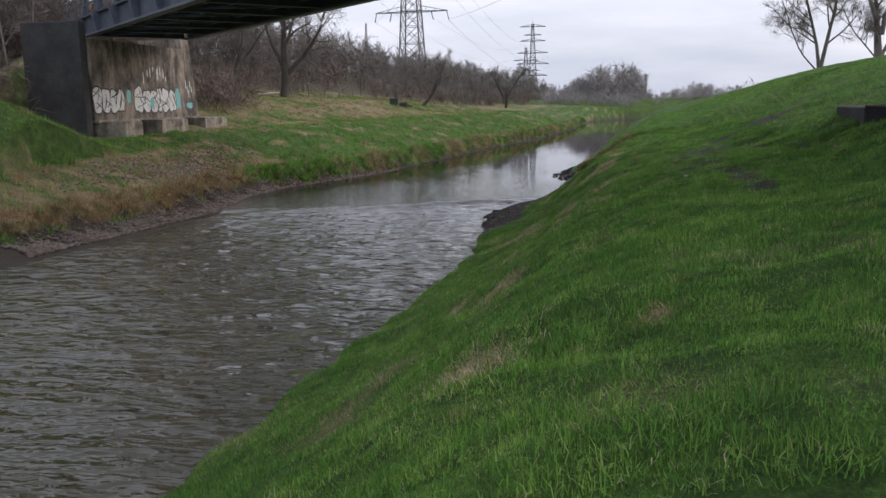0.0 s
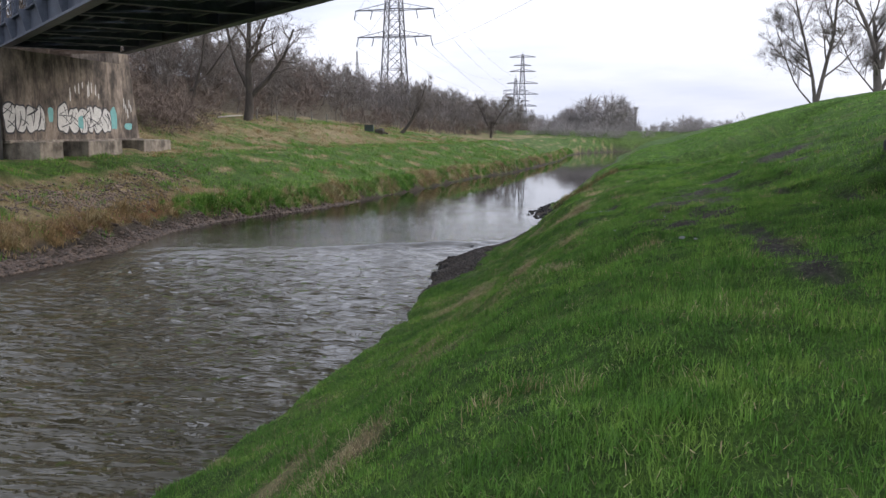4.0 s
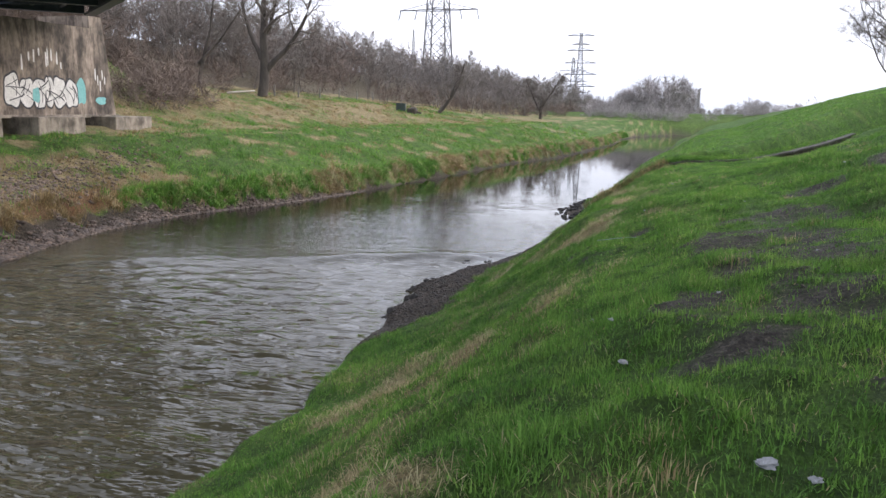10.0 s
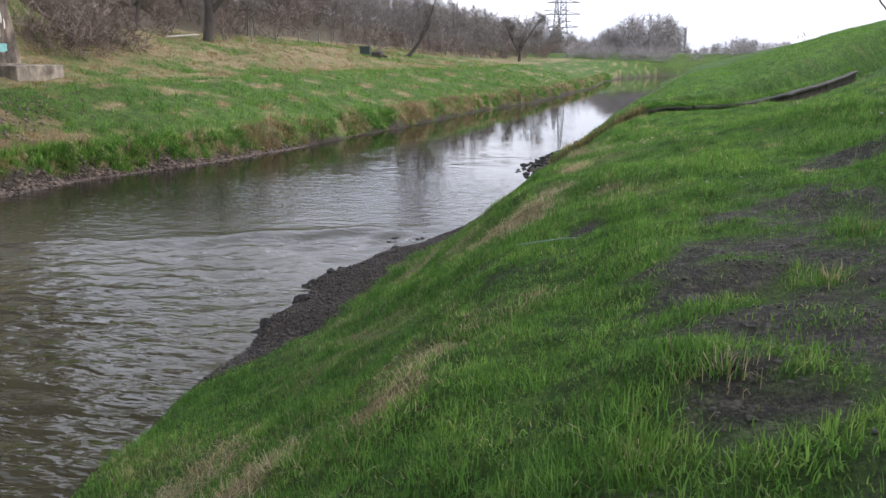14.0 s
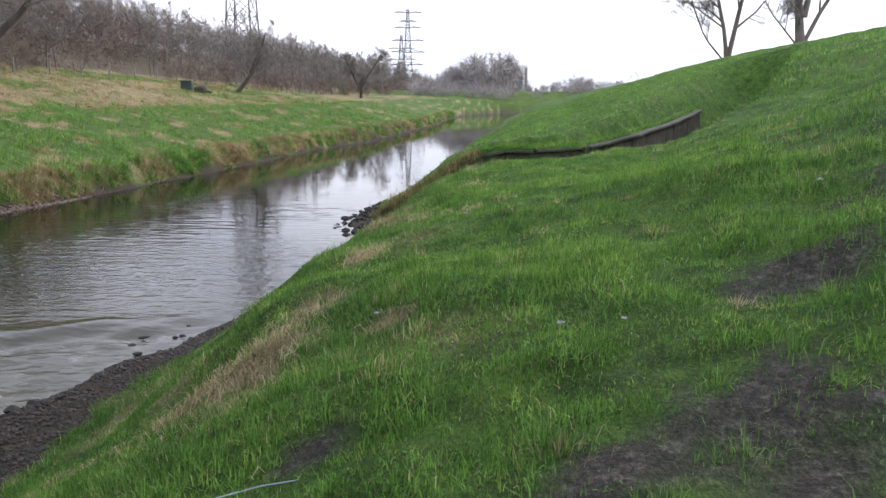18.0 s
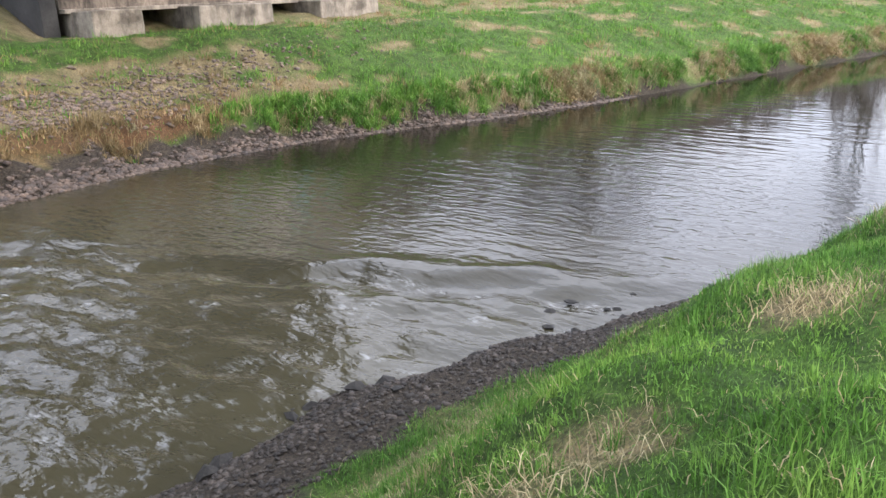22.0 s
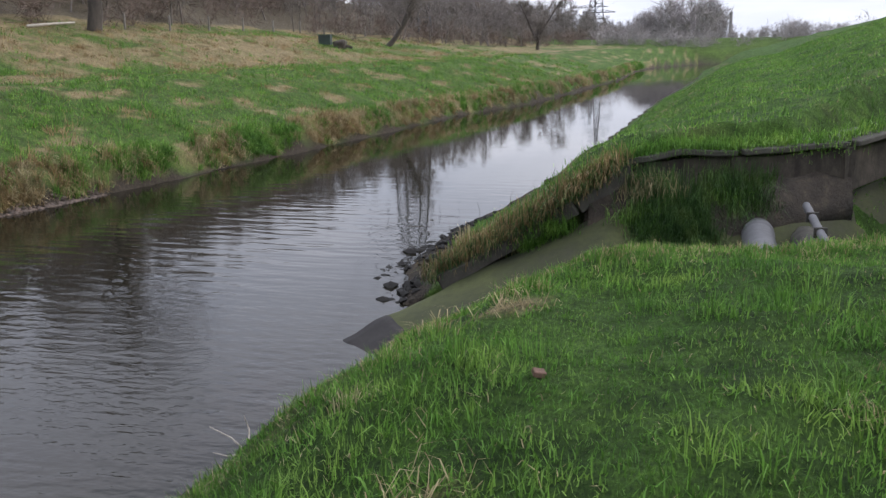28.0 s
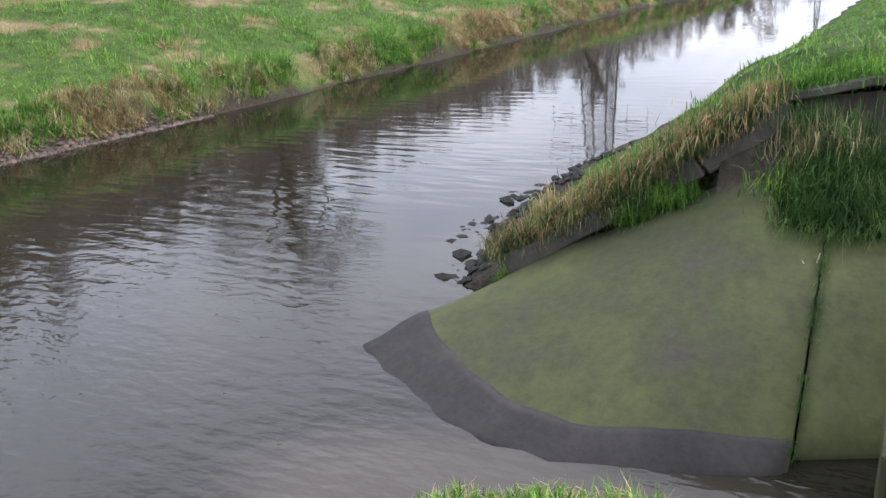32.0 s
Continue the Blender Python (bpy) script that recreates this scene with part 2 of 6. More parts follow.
RIGHT_RISE = ((-12, -0.9), (-1.5, -0.6), (-0.25, -0.16), (0, 0), (0.9, 0.3), (2.1, 0.85), (3.2, 1.55), (4.3, 2.22), (5.6, 2.7), (8, 3.15), (10.2, 3.95), (12.3, 4.6),
              (17, 6.1), (23, 7.7), (29, 8.6), (34, 8.9), (48, 8.9), (60, 5), (90, 3), (4000, 3))
LEFT_RISE = ((-12, -0.9), (-1.0, -0.25), (0, 0), (0.3, 0.3), (0.55, 0.75), (0.95, 1.0), (2, 1.35), (4.5, 2.15), (7, 2.95), (8.2, 3.08), (11, 3.15), (13, 3.5),
             (17, 4.7), (20, 5.5), (26, 6.6), (32, 8.3), (40, 10.0), (60, 13), (100, 14), (4000, 14))
GULLIES = ((5.7, 30.6, 0.9, 0.45), (6.5, 28.2, 0.9, 0.6), (5.1, 25.8, 0.5, 0.9), (5.3, 22.8, 0.55, 1.4))
DITCH = ((-4.5, 48.4), (1, 48.5), (4.5, 49.2), (8, 53.2), (11.5, 60.5), (14.2, 68.5), (19.0, 79.0))


def table(t, v):
    a = np.array(t, dtype=float)
    return np.interp(v, a[:, 0], a[:, 1])


def wobble(x, y, size, seed=0.0):
    """A smooth uneven field from a few waves, between about -1 and 1."""
    r = np.random.RandomState(int(seed * 97) + 5)
    out = np.zeros_like(x, dtype=float)
    for k in range(9):
        a, f, p = r.uniform(0, math.tau), r.uniform(0.6, 1.7) / size, r.uniform(0, math.tau)
        out += np.sin((x * math.cos(a) + y * math.sin(a)) * f * math.tau + p)
    return out / 4.5


def humps(x, y, size, seed=0):
    """Rounded lumps of about that size without any repeat, between about -1 and 1."""
    grid = np.random.RandomState(1000 + seed).uniform(-1, 1, (128, 128))
    u, v = np.asarray(x, dtype=float) / size + 0.37 * seed, np.asarray(y, dtype=float) / size + 0.61 * seed
    i, j = np.floor(u).astype(int), np.floor(v).astype(int)
    f, g = u - i, v - j
    f, g = f * f * (3 - 2 * f), g * g * (3 - 2 * g)
    i, j, k, m = i % 128, j % 128, (i + 1) % 128, (j + 1) % 128
    return (grid[i, j] * (1 - f) + grid[k, j] * f) * (1 - g) + (grid[i, m] * (1 - f) + grid[k, m] * f) * g


def ovals(x, y, places):
    """How deep a place lies within the nearest of some ovals (x, y, half width, half length): 1 in the middle, below 0 outside."""
    out = np.full(np.shape(x), -9.0)
    for cx, cy, rx, ry in places:
        out = np.maximum(out, 1.0 - ((x - cx) / rx) ** 2 - ((y - cy) / ry) ** 2)
    return out


def ditch_place(x, y):
    """Distance from the side channel's middle line, which side of it, and how far along it."""
    best = np.full(np.shape(x), 1e9)
    side, along = np.zeros(np.shape(x)), np.zeros(np.shape(x))
    run = 0.0
    for (ax, ay), (bx, by) in zip(DITCH, DITCH[1:]):
        dx, dy = bx - ax, by - ay
        n = math.hypot(dx, dy)
        k = np.clip(((x - ax) * dx + (y - ay) * dy) / n ** 2, 0, 1)
        d = np.hypot(x - ax - k * dx, y - ay - k * dy)
        near = d < best
        best = np.where(near, d, best)
        side = np.where(near, np.sign((y - ay) * dx - (x - ax) * dy), side)
        along = np.where(near, run + k * n, along)
        run += n
    return best, side, along


def land(x, y, carve=True):
    """The height of the ground."""
    x, y = np.asarray(x, dtype=float), np.asarray(y, dtype=float)
    dr, dl = x - table(RIGHT_EDGE, y), table(LEFT_EDGE, y) - x
    dr = dr + np.interp(dr, (-2, 0, 2.6, 4.2, 5.6, 8), (-2, 0, 2.1, 4.9, 3.0, 0)) * np.interp(y, (40, 44.5, 50, 57, 66), (0, 0.45, 0.5, 0.22, 0)) + wobble(x, y, 2.3, 1) * 0.16
    dl = dl - np.interp(y, (44, 51), (1.0, 0)) * np.clip(dl / 1.4, 0, 1)
    dl = dl + wobble(x, y, 2.0, 2) * 0.09 + np.interp(dl, (0, 0.3, 2.5, 4), (0.3, 1, 0.6, 0)) * np.interp(y, (30, 48, 170, 200), (0.5, 1, 1, 0)) * (humps(x * 0.3, y, 1.5, 1) * 0.2 + humps(x * 0.3, y, 0.6, 2) * 0.12)
    zr, zl = table(RIGHT_RISE, dr), table(LEFT_RISE, dl)
    zr = zr + np.interp(y, (-5, 10, 26, 30), (0.6, 0.3, 0.2, 0)) * np.clip(dr / 4, 0, 1)
    # steep foot of the bank beside the gravel bar
    zr = zr - 0.36 * np.interp(dr, (0.7, 1.6, 3.2, 4.2), (0, 1, 1, 0)) * np.interp(y, (33.5, 37, 39.5, 42), (0, 1, 0.8, 0))
    fade = np.interp(y, (85, 116, 165, 230), (1, 0.68, 0.32, 0.12))
    hill = np.interp(np.minimum(table(LEFT_EDGE, np.minimum(y, 175)), -2) - x, (22, 30, 45, 80, 4000), (0, 2.2, 6.5, 8.5, 8.5)) * np.interp(y, (-4000, 20, 60, 420, 520), (0, 0, 1, 1, 0))
    zl = np.where(zl > 3, 3 + (zl - 3) * fade, zl) + hill * (1.15 - fade)
    zr = np.where(zr > 3.2, 3.2 + (zr - 3.2) * np.interp(y, (110, 260), (1, 0.35)), zr)
    z = np.where(dr > -6, zr, np.where(dl > -6, zl, -0.9))
    z = np.where((dr > -6) & (dl > -6), np.maximum(zr, zl), z)
    up = np.clip((z - 0.5) / 1.5, 0, 1)
    z = z + up * (wobble(x, y, 6, 3) * 0.07 + wobble(x, y, 1.7, 4) * 0.04 + wobble(x, y, 0.6, 5) * 0.022)
    near = up * np.interp(y, (70, 110), (1, 0))
    z = z + near * np.where(dr > 0, humps(x, y, 0.55, 3) * 0.05 + humps(x, y, 1.3, 4) * 0.035, humps(x, y, 0.8, 5) * 0.06 + humps(x, y, 2.0, 6) * 0.05)
    # washed-out gullies at the foot of the levee
    z = z - 0.3 * np.clip(ovals(x, y, GULLIES), 0, 1)
    # beyond the bend
    z = np.where(y > 260, 3.0 + wobble(x, y, 80, 6) * 0.4, z)
    # railway bank behind the abutment on the far side
    a, w = (x - y) / math.sqrt(2), (x + y) / math.sqrt(2)
    bank = 9.3 - np.clip(np.abs(w - 17.9) - 3.6, 0, None) * 0.62
    z = np.where((a < -57.5) & (x < -29.2), np.maximum(z, bank - np.clip(x + 33, 0, 4) * 1.3), z)
    z = np.where((a > -3) & (x > 6), np.maximum(z, bank), z)
    # slope beside the wing wall on the far bank
    side_slope = 2.7 + 0.5 * ((-26.2 - x) * 0.8 + (45.5 - y) * 0.6)
    z = np.where((x < -23) & (y < 46.3) & (y > 28), np.maximum(z, np.minimum(side_slope, 8.3) * np.interp(y, (28, 36), (0, 1))), z)
    # dug-out hollow in front of the old footing
    z = z - 0.8 * np.clip(ovals(x, y, ((7.5, 23.2, 2.0, 1.3),)) * 1.5, 0, 1)
    if carve:
        d, side, along = ditch_place(x, y)
        top_n, top_s = np.interp(along, (0, 9.5, 14, 30), (5.3, 5.25, 2.9, 2.6)), np.interp(along, (0, 9.5, 14, 30), (2.4, 2.5, 2.4, 2.3))
        top = np.where(side > 0, top_n, top_s)
        low, foot = np.interp(along, (0, 8, 13, 22, 30, 45), (-0.25, -0.2, 0.2, 1.1, 2.1, 4.2)), np.interp(along, (0, 9, 30), (1.25, 1.2, 0.6))
        foot = np.where((side > 0) & (along > 3.2) & (along < 14), np.maximum(top - 0.75, foot), foot)
        lift = np.where(side > 0, 2.0, 2.4)
        cut = low + np.clip((d - foot) / (top - foot), 0, 1) * lift
        back = np.clip((d - top) / 0.45, 0, 1)
        z = np.where((d < top + 0.45) & (x > -3.0), np.minimum(z, cut * (1 - back) + z * back), z)
    return z


def level(y):
    """The height of the water, which drops a little over the stone sill."""
    return np.interp(y, (37, 44.5), (-0.13, 0.0))


def graded(*runs):
    """Grid lines: (from, to, step) one after another."""
    out = []
    for a, b, s in runs:
        out.append(np.linspace(a, b, max(2, int(round((b - a) / s)) + 1))[:-1])
    out.append([runs[-1][1]])
    return np.concatenate(out)


def sheet(name, xs, ys, height, material, label, category):
    X, Y = np.meshgrid(xs, ys)
    Z = height(X, Y)
    v = np.stack([X, Y, Z], -1).reshape(-1, 3)
    n, m = len(xs), len(ys)
    i = (np.arange(m - 1)[:, None] * n + np.arange(n - 1)[None, :]).ravel()
    q = np.stack([i, i + 1, i + n + 1, i + n], -1)
    ob = fast_mesh(name, v, q, np.full(len(q), 4), material, smooth=True)
    return tagged(ob, label, category, kind="structure")


# flattened mats of old straw on the near bank: x, y, half width, half length
STRAW_MATS = ((-0.35, 23.2, 0.5, 0.6), (0.7, 21.2, 0.4, 0.4), (0.8, 27.6, 0.35, 0.5), (0.9, 28.7, 0.35, 0.6), (-1.4, 28.5, 0.5, 1.1), (-0.1, 27.3, 0.35, 0.8), (-1.8, 27.3, 0.5, 0.8),
              (1.0, 34.2, 0.5, 0.9), (0.3, 34.5, 0.5, 0.5), (1.1, 34.7, 0.35, 0.3), (1.1, 35.3, 0.3, 0.25), (1.2, 35.8, 0.3, 0.25), (2.05, 34.2, 0.25, 0.2), (1.4, 37.7, 0.3, 0.35),
              (1.5, 41.8, 0.35, 0.5), (1.3, 40.8, 0.4, 0.4), (1.85, 40.5, 0.3, 0.3), (2.6, 39.6, 0.25, 0.2), (2.66, 42.4, 0.25, 0.3), (1.16, 9.4, 0.14, 0.14), (-0.8, 15.3, 0.4, 0.5), (-0.3, 9.5, 0.4, 0.8), (1.7, 45.5, 0.3, 0.15), (2.6, 44.6, 0.2, 0.15))


def dry_cover(x, y):
    """How dry and straw-coloured the grass is, 0 to 1."""
    dr, dl = x - table(RIGHT_EDGE, y), table(LEFT_EDGE, y) - x
    c = np.clip(wobble(x, y, 3.1, 11) * 0.9 - 0.45, 0, 1) * 0.9
    left = (dl > 0)
    c = np.where(left, np.clip((wobble(x, y * 0.5, 2.6, 19) + wobble(x, y, 0.9, 20) * 0.5 - 0.5) * 2.2 + np.interp(dl, (1, 2, 8, 10, 13), (0.1, 0.16, 0.16, 0.35, 0.5)), 0.06, 0.95), c)
    c = np.where(left & (dl < 1.2), np.clip(0.35 + wobble(x, y, 1.6, 24) * 0.6, 0, 1), c)
    c = np.where(left & (dl > 1.2) & (dl < 6) & (y < 51) & (y > 22), np.clip(0.85 + wobble(x, y, 1.6, 12) * 0.9, 0, 1), c)
    c = np.where(left & (dl > 9.8 + wobble(x, y, 4.0, 27) * 1.0) & (dl < 24), np.clip(0.62 + humps(x, y * 0.6, 3.4, 7) * 0.7 + humps(x, y, 0.9, 8) * 0.6, 0.08, 1), c)
    c = np.where(left & (dl >= 24), 1.0, c)
    strip = np.exp(-((dr - 2.5) / 1.0) ** 2) * np.clip(wobble(x, y, 1.9, 15) - 0.1 + humps(x, y, 0.5, 17) * 0.6, 0, 0.75)
    mats = np.clip(ovals(x, y, STRAW_MATS) * 1.1 - 0.02 + humps(x, y, 0.4, 9) * 0.75, 0, 1)
    c = np.where(y > 200, 0.1, c)
    return np.clip(np.where(dr > 0, np.maximum(np.maximum(c * 0.6, strip), mats), c), 0, 1)


def mud_cover(x, y):
    """Where the turf is trodden to mud, and where gully shadow is painted as mud, 0 to 1."""
    out = np.zeros(np.shape(x))
    edge = 1.3 + wobble(x, y, 0.9, 16) * 0.9 + wobble(x, y, 0.33, 17) * 0.7
    # The ovals in the levee gullies also put the shadow there into mud colour.
    for cx, cy, rx, ry in ((3.2, 27.6, 0.45, 0.5), (2.9, 28.6, 0.5, 0.8), (3.5, 29.5, 0.7, 0.8), (4.1, 31.2, 0.6, 0.9), (2.5, 25.0, 0.3, 0.45), (3.5, 23.9, 0.4, 0.4), (4.95, 26.1, 0.3, 0.7), (5.6, 30.6, 0.6, 0.3), (6.4, 28.2, 0.6, 0.4), (5.3, 22.6, 0.35, 1.1), (2.5, 22.9, 0.42, 0.42), (2.45, 24.3, 0.35, 0.5), (3.4, 24.3, 0.5, 0.9), (3.4, 27.4, 0.55, 1.0), (3.9, 26.6, 0.5, 0.9), (3.0, 26.0, 0.3, 0.5), (4.1, 28.4, 0.5, 0.7), (3.1, 29.3, 0.4, 0.6),
                           (3.35, 19.0, 0.28, 2.6), (4.6, 30.8, 0.5, 0.5), (6.8, 34.8, 0.9, 0.5), (3.3, 31.0, 0.3, 0.3), (4.9, 33.4, 0.5, 0.4), (7.6, 32.5, 0.9, 0.4), (0.6, 31.7, 0.3, 0.22), (1.4, 30.7, 0.45, 0.14), (1.8, 32.1, 0.25, 0.2)):
        d = ((x - cx) / rx) ** 2 + ((y - cy) / ry) ** 2
        out = np.maximum(out, np.clip(edge - d, 0, 1))
    dl = table(LEFT_EDGE, y) - x
    return np.maximum(out, np.where((dl > 25) & (y < 190), 0.75, 0))


def bare_cover(x, y):
    """Gravel and wet earth along the water and in the side channel, 0 to 1."""
    dr, dl = x - table(RIGHT_EDGE, y), table(LEFT_EDGE, y) - x
    wide = np.interp(y, (20, 32, 34.5, 42, 45, 50, 56, 62, 70), (-0.4, -0.35, 1.3, 1.45, 0.7, 0.3, 0.8, 0.4, 0.25))
    out = np.where((dr > -6) & (dr < wide + wobble(x, y, 0.8, 18) * 0.15), 1.0, 0.0)
    out = np.where((dl > -6) & (dl < np.interp(y, (30, 44, 50, 60), (1.35, 1.35, 0.34, 0.24)) + humps(x * 0.2, y, 0.9, 10) * 0.18), 1.0, out)
    d, side, along = ditch_place(x, y)
    far = np.interp(along, (0, 7, 9.5, 14, 30), (3.0, 5.2, 5.2, 2.9, 1.75))
    return np.where((d < np.where(side > 0, far, 1.9)) & (along < 13.5) & (x > np.where(side > 0, -0.2, -2.5)), 1.0, out)


def bluff_cover(x, y):
    """Bare reddish earth in the cut face of the far bank, 0 to 1."""
    dl = table(LEFT_EDGE, y) - x
    under = np.interp(y, (20, 30, 46, 52), (0.6, 1, 1, 0)) * np.interp(dl, (1.1, 1.35, 2.3, 2.9), (0, 1, 1, 0))
    return np.clip(under * (0.75 + humps(x, y, 1.1, 11) * 0.6), 0, 1)


def add_cover(ob):
    me = ob.data
    co = np.empty(len(me.vertices) * 3, dtype=np.float32)
    me.vertices.foreach_get("co", co)
    x, y = co[0::3].astype(float), co[1::3].astype(float)
    c = np.ones((len(x), 4), dtype=np.float32)
    c[:, 0], c[:, 1], c[:, 2] = dry_cover(x, y), mud_cover(x, y), bare_cover(x, y)
    c[:, 3] = bluff_cover(x, y)
    layer = me.color_attributes.new("cover", "FLOAT_COLOR", "POINT")
    layer.data.foreach_set("color", c.ravel())


def ground_material():
    m, nodes, links, b = mat("turf_and_earth", 0.95, spec=0.2)
    co = nodes.new("ShaderNodeNewGeometry").outputs["Position"]
    cover = nodes.new("ShaderNodeVertexColor")
    cover.layer_name = "cover"
    sep = nodes.new("ShaderNodeSeparateColor")
    links.new(cover.outputs[0], sep.inputs[0])
    big, fine = noise_node(nodes, links, co, 0.5, 5), noise_node(nodes, links, co, 14, 6, 0.75)
    green = ramp(nodes, links, big, [(0.3, (0.03, 0.072, 0.011)), (0.55, (0.046, 0.1, 0.017)), (0.75, (0.07, 0.13, 0.027))])
    clump = noise_node(nodes, links, co, 3.0, 5, 0.65)
    green = mix(nodes, links, 0.8, green, ramp(nodes, links, clump, [(0.36, (0.5, 0.52, 0.5)), (0.64, (1.6, 1.5, 1.4))]), "MULTIPLY")
    straw = ramp(nodes, links, noise_node(nodes, links, co, 1.7, 6), [(0.3, (0.13, 0.103, 0.052)), (0.7, (0.29, 0.237, 0.135))])
    mud = ramp(nodes, links, noise_node(nodes, links, co, 7, 8, 0.8), [(0.3, (0.026, 0.024, 0.021)), (0.52, (0.055, 0.05, 0.044)), (0.7, (0.14, 0.13, 0.115))])
    gravel = ramp(nodes, links, noise_node(nodes, links, co, 11, 6, 0.8), [(0.3, (0.025, 0.022, 0.018)), (0.7, (0.085, 0.07, 0.055))])
    col = mix(nodes, links, sep.outputs[0], green, straw)
    earth = ramp(nodes, links, noise_node(nodes, links, co, 5, 6, 0.75), [(0.3, (0.06, 0.036, 0.02)), (0.55, (0.15, 0.085, 0.045)), (0.75, (0.24, 0.155, 0.085))])
    col = mix(nodes, links, sep.outputs[1], col, mud)
    col = mix(nodes, links, cover.outputs[1], col, earth)
    col = mix(nodes, links, sep.outputs[2], col, gravel)
    col = mix(nodes, links, 0.7, col, ramp(nodes, links, fine, [(0.25, (0.45, 0.45, 0.45)), (0.75, (1.4, 1.4, 1.4))]), "MULTIPLY")
    blade = noise_node(nodes, links, co, 48, 4, 0.8, (1.0, 0.5, 1.0))
    col = mix(nodes, links, 0.85, col, ramp(nodes, links, blade, [(0.32, (0.3, 0.33, 0.28)), (0.5, (1.0, 1.0, 1.0)), (0.66, (1.9, 1.75, 1.5))]), "MULTIPLY")
    links.new(col, b.inputs["Base Color"])
    bump(nodes, links, b, fine, 1.0, 0.09)
    return m


M_GROUND = ground_material()
GX = graded((-3000, -300, 300), (-300, -60, 12), (-60, -30, 1.2), (-30, -20, 0.4), (-20, -12, 0.25), (-12, -5.6, 0.4), (-5.6, 7, 0.18), (7, 11, 0.3), (11, 34, 0.9), (34, 100, 6), (100, 400, 40), (400, 3000, 300))
GY = graded((-2500, -100, 200), (-100, -30, 6), (-30, 5, 1.2), (5, 62, 0.2), (62, 110, 0.45), (110, 260, 3), (260, 600, 20), (600, 4000, 250))
ground = sheet("ground", GX, GY, land, M_GROUND, "grassy river banks with dry patches and trodden mud", "ground")
add_cover(ground)


# ---- water ----
def water_material():
    m, nodes, links, b = mat("turbid_river_water", 0.02, spec=0.5)
    b.inputs["IOR"].default_value = 1.33
    co = nodes.new("ShaderNodeNewGeometry").outputs["Position"]
    col = ramp(nodes, links, noise_node(nodes, links, co, 0.35, 4), [(0.3, (0.034, 0.031, 0.018)), (0.7, (0.052, 0.047, 0.027))])
    sep = nodes.new("ShaderNodeSeparateXYZ")
    links.new(co, sep.inputs[0])
    rough_water = nodes.new("ShaderNodeMapRange")
    rough_water.inputs[1].default_value, rough_water.inputs[2].default_value = 47.0, 40.0
    rough_water.inputs[3].default_value, rough_water.inputs[4].default_value = 0.0, 1.0
    links.new(sep.outputs[1], rough_water.inputs[0])
    # smooth upstream reach: long low ripples in drifting patches; broken water below the sill
    calm = noise_node(nodes, links, co, 1.0, 1.5, 0.45, (0.75, 3.0, 1.0))
    patchy = ramp(nodes, links, noise_node(nodes, links, co, 0.16, 2, 0.5), [(0.36, (0.45, 0.45, 0.45)), (0.6, (1, 1, 1))])
    swell = noise_node(nodes, links, co, 1.0, 2, 0.5, (0.8, 1.7, 1.0))
    quick = noise_node(nodes, links, co, 1.8, 2, 0.5, (0.8, 2.0, 1.0))

    def times(p, q):
        n = nodes.new("ShaderNodeMath")
        n.operation = "MULTIPLY"
        for k, v in enumerate((p, q)):
            if hasattr(v, "links"):
                links.new(v, n.inputs[k])
            else:
                n.inputs[k].default_value = v
        return n.outputs[0]

    def plus(p, q):
        n = nodes.new("ShaderNodeMath")
        n.operation = "ADD"
        links.new(p, n.inputs[0])
        links.new(q, n.inputs[1])
        return n.outputs[0]

    def between(lo, hi):
        n = nodes.new("ShaderNodeMapRange")
        n.inputs[1].default_value, n.inputs[2].default_value = lo, hi
        links.new(sep.outputs[1], n.inputs[0])
        return n.outputs[0]

    fine = noise_node(nodes, links, co, 4.0, 2, 0.5, (0.8, 1.7, 1.0))
    ripples = plus(times(times(calm, patchy), 0.27), times(times(fine, between(56.0, 49.0)), 0.19))
    ripples = times(ripples, plus(times(between(68.0, 54.0), 0.82), times(between(500.0, 66.0), 0.18)))
    streaks = ramp(nodes, links, noise_node(nodes, links, co, 0.5, 2, 0.5, (0.6, 1.5, 1.0)), [(0.38, (0.45, 0.45, 0.45)), (0.6, (1, 1, 1))])
    broken = plus(times(times(times(quick, streaks), between(38.0, 31.0)), 2.2), times(times(quick, rough_water.outputs[0]), 0.2))
    broken = plus(broken, times(times(swell, rough_water.outputs[0]), 0.5))
    broken = plus(broken, times(times(swell, between(38.0, 31.0)), 1.3))
    chop = noise_node(nodes, links, co, 5.0, 3, 0.6, (0.9, 1.5, 1.0))
    broken = plus(broken, times(times(chop, rough_water.outputs[0]), 0.2))
    bump(nodes, links, b, plus(ripples, broken), 1.0, 0.075)
    foam = nodes.new("ShaderNodeVertexColor")
    foam.layer_name = "foam"
    fsep = nodes.new("ShaderNodeSeparateColor")
    links.new(foam.outputs[0], fsep.inputs[0])
    fine = ramp(nodes, links, noise_node(nodes, links, co, 9, 5, 0.7, (0.6, 1.6, 1)), [(0.5, (0, 0, 0)), (0.62, (1, 1, 1))])
    fac = mix(nodes, links, 1.0, fine, fsep.outputs[0], "MULTIPLY")
    col = mix(nodes, links, rough_water.outputs[0], mix(nodes, links, 1.0, col, (0.3, 0.3, 0.33), "MULTIPLY"), col)
    col = mix(nodes, links, fsep.outputs[1], col, (0.06, 0.05, 0.04))
    links.new(mix(nodes, links, fac, col, (0.45, 0.47, 0.47)), b.inputs["Base Color"])
    rr = nodes.new("ShaderNodeMath")
    rr.operation, rr.inputs[1].default_value = "MULTIPLY_ADD", 0.5
    rr.inputs[2].default_value = 0.02
    links.new(fac, rr.inputs[0])
    links.new(rr.outputs[0], b.inputs["Roughness"])
    return m


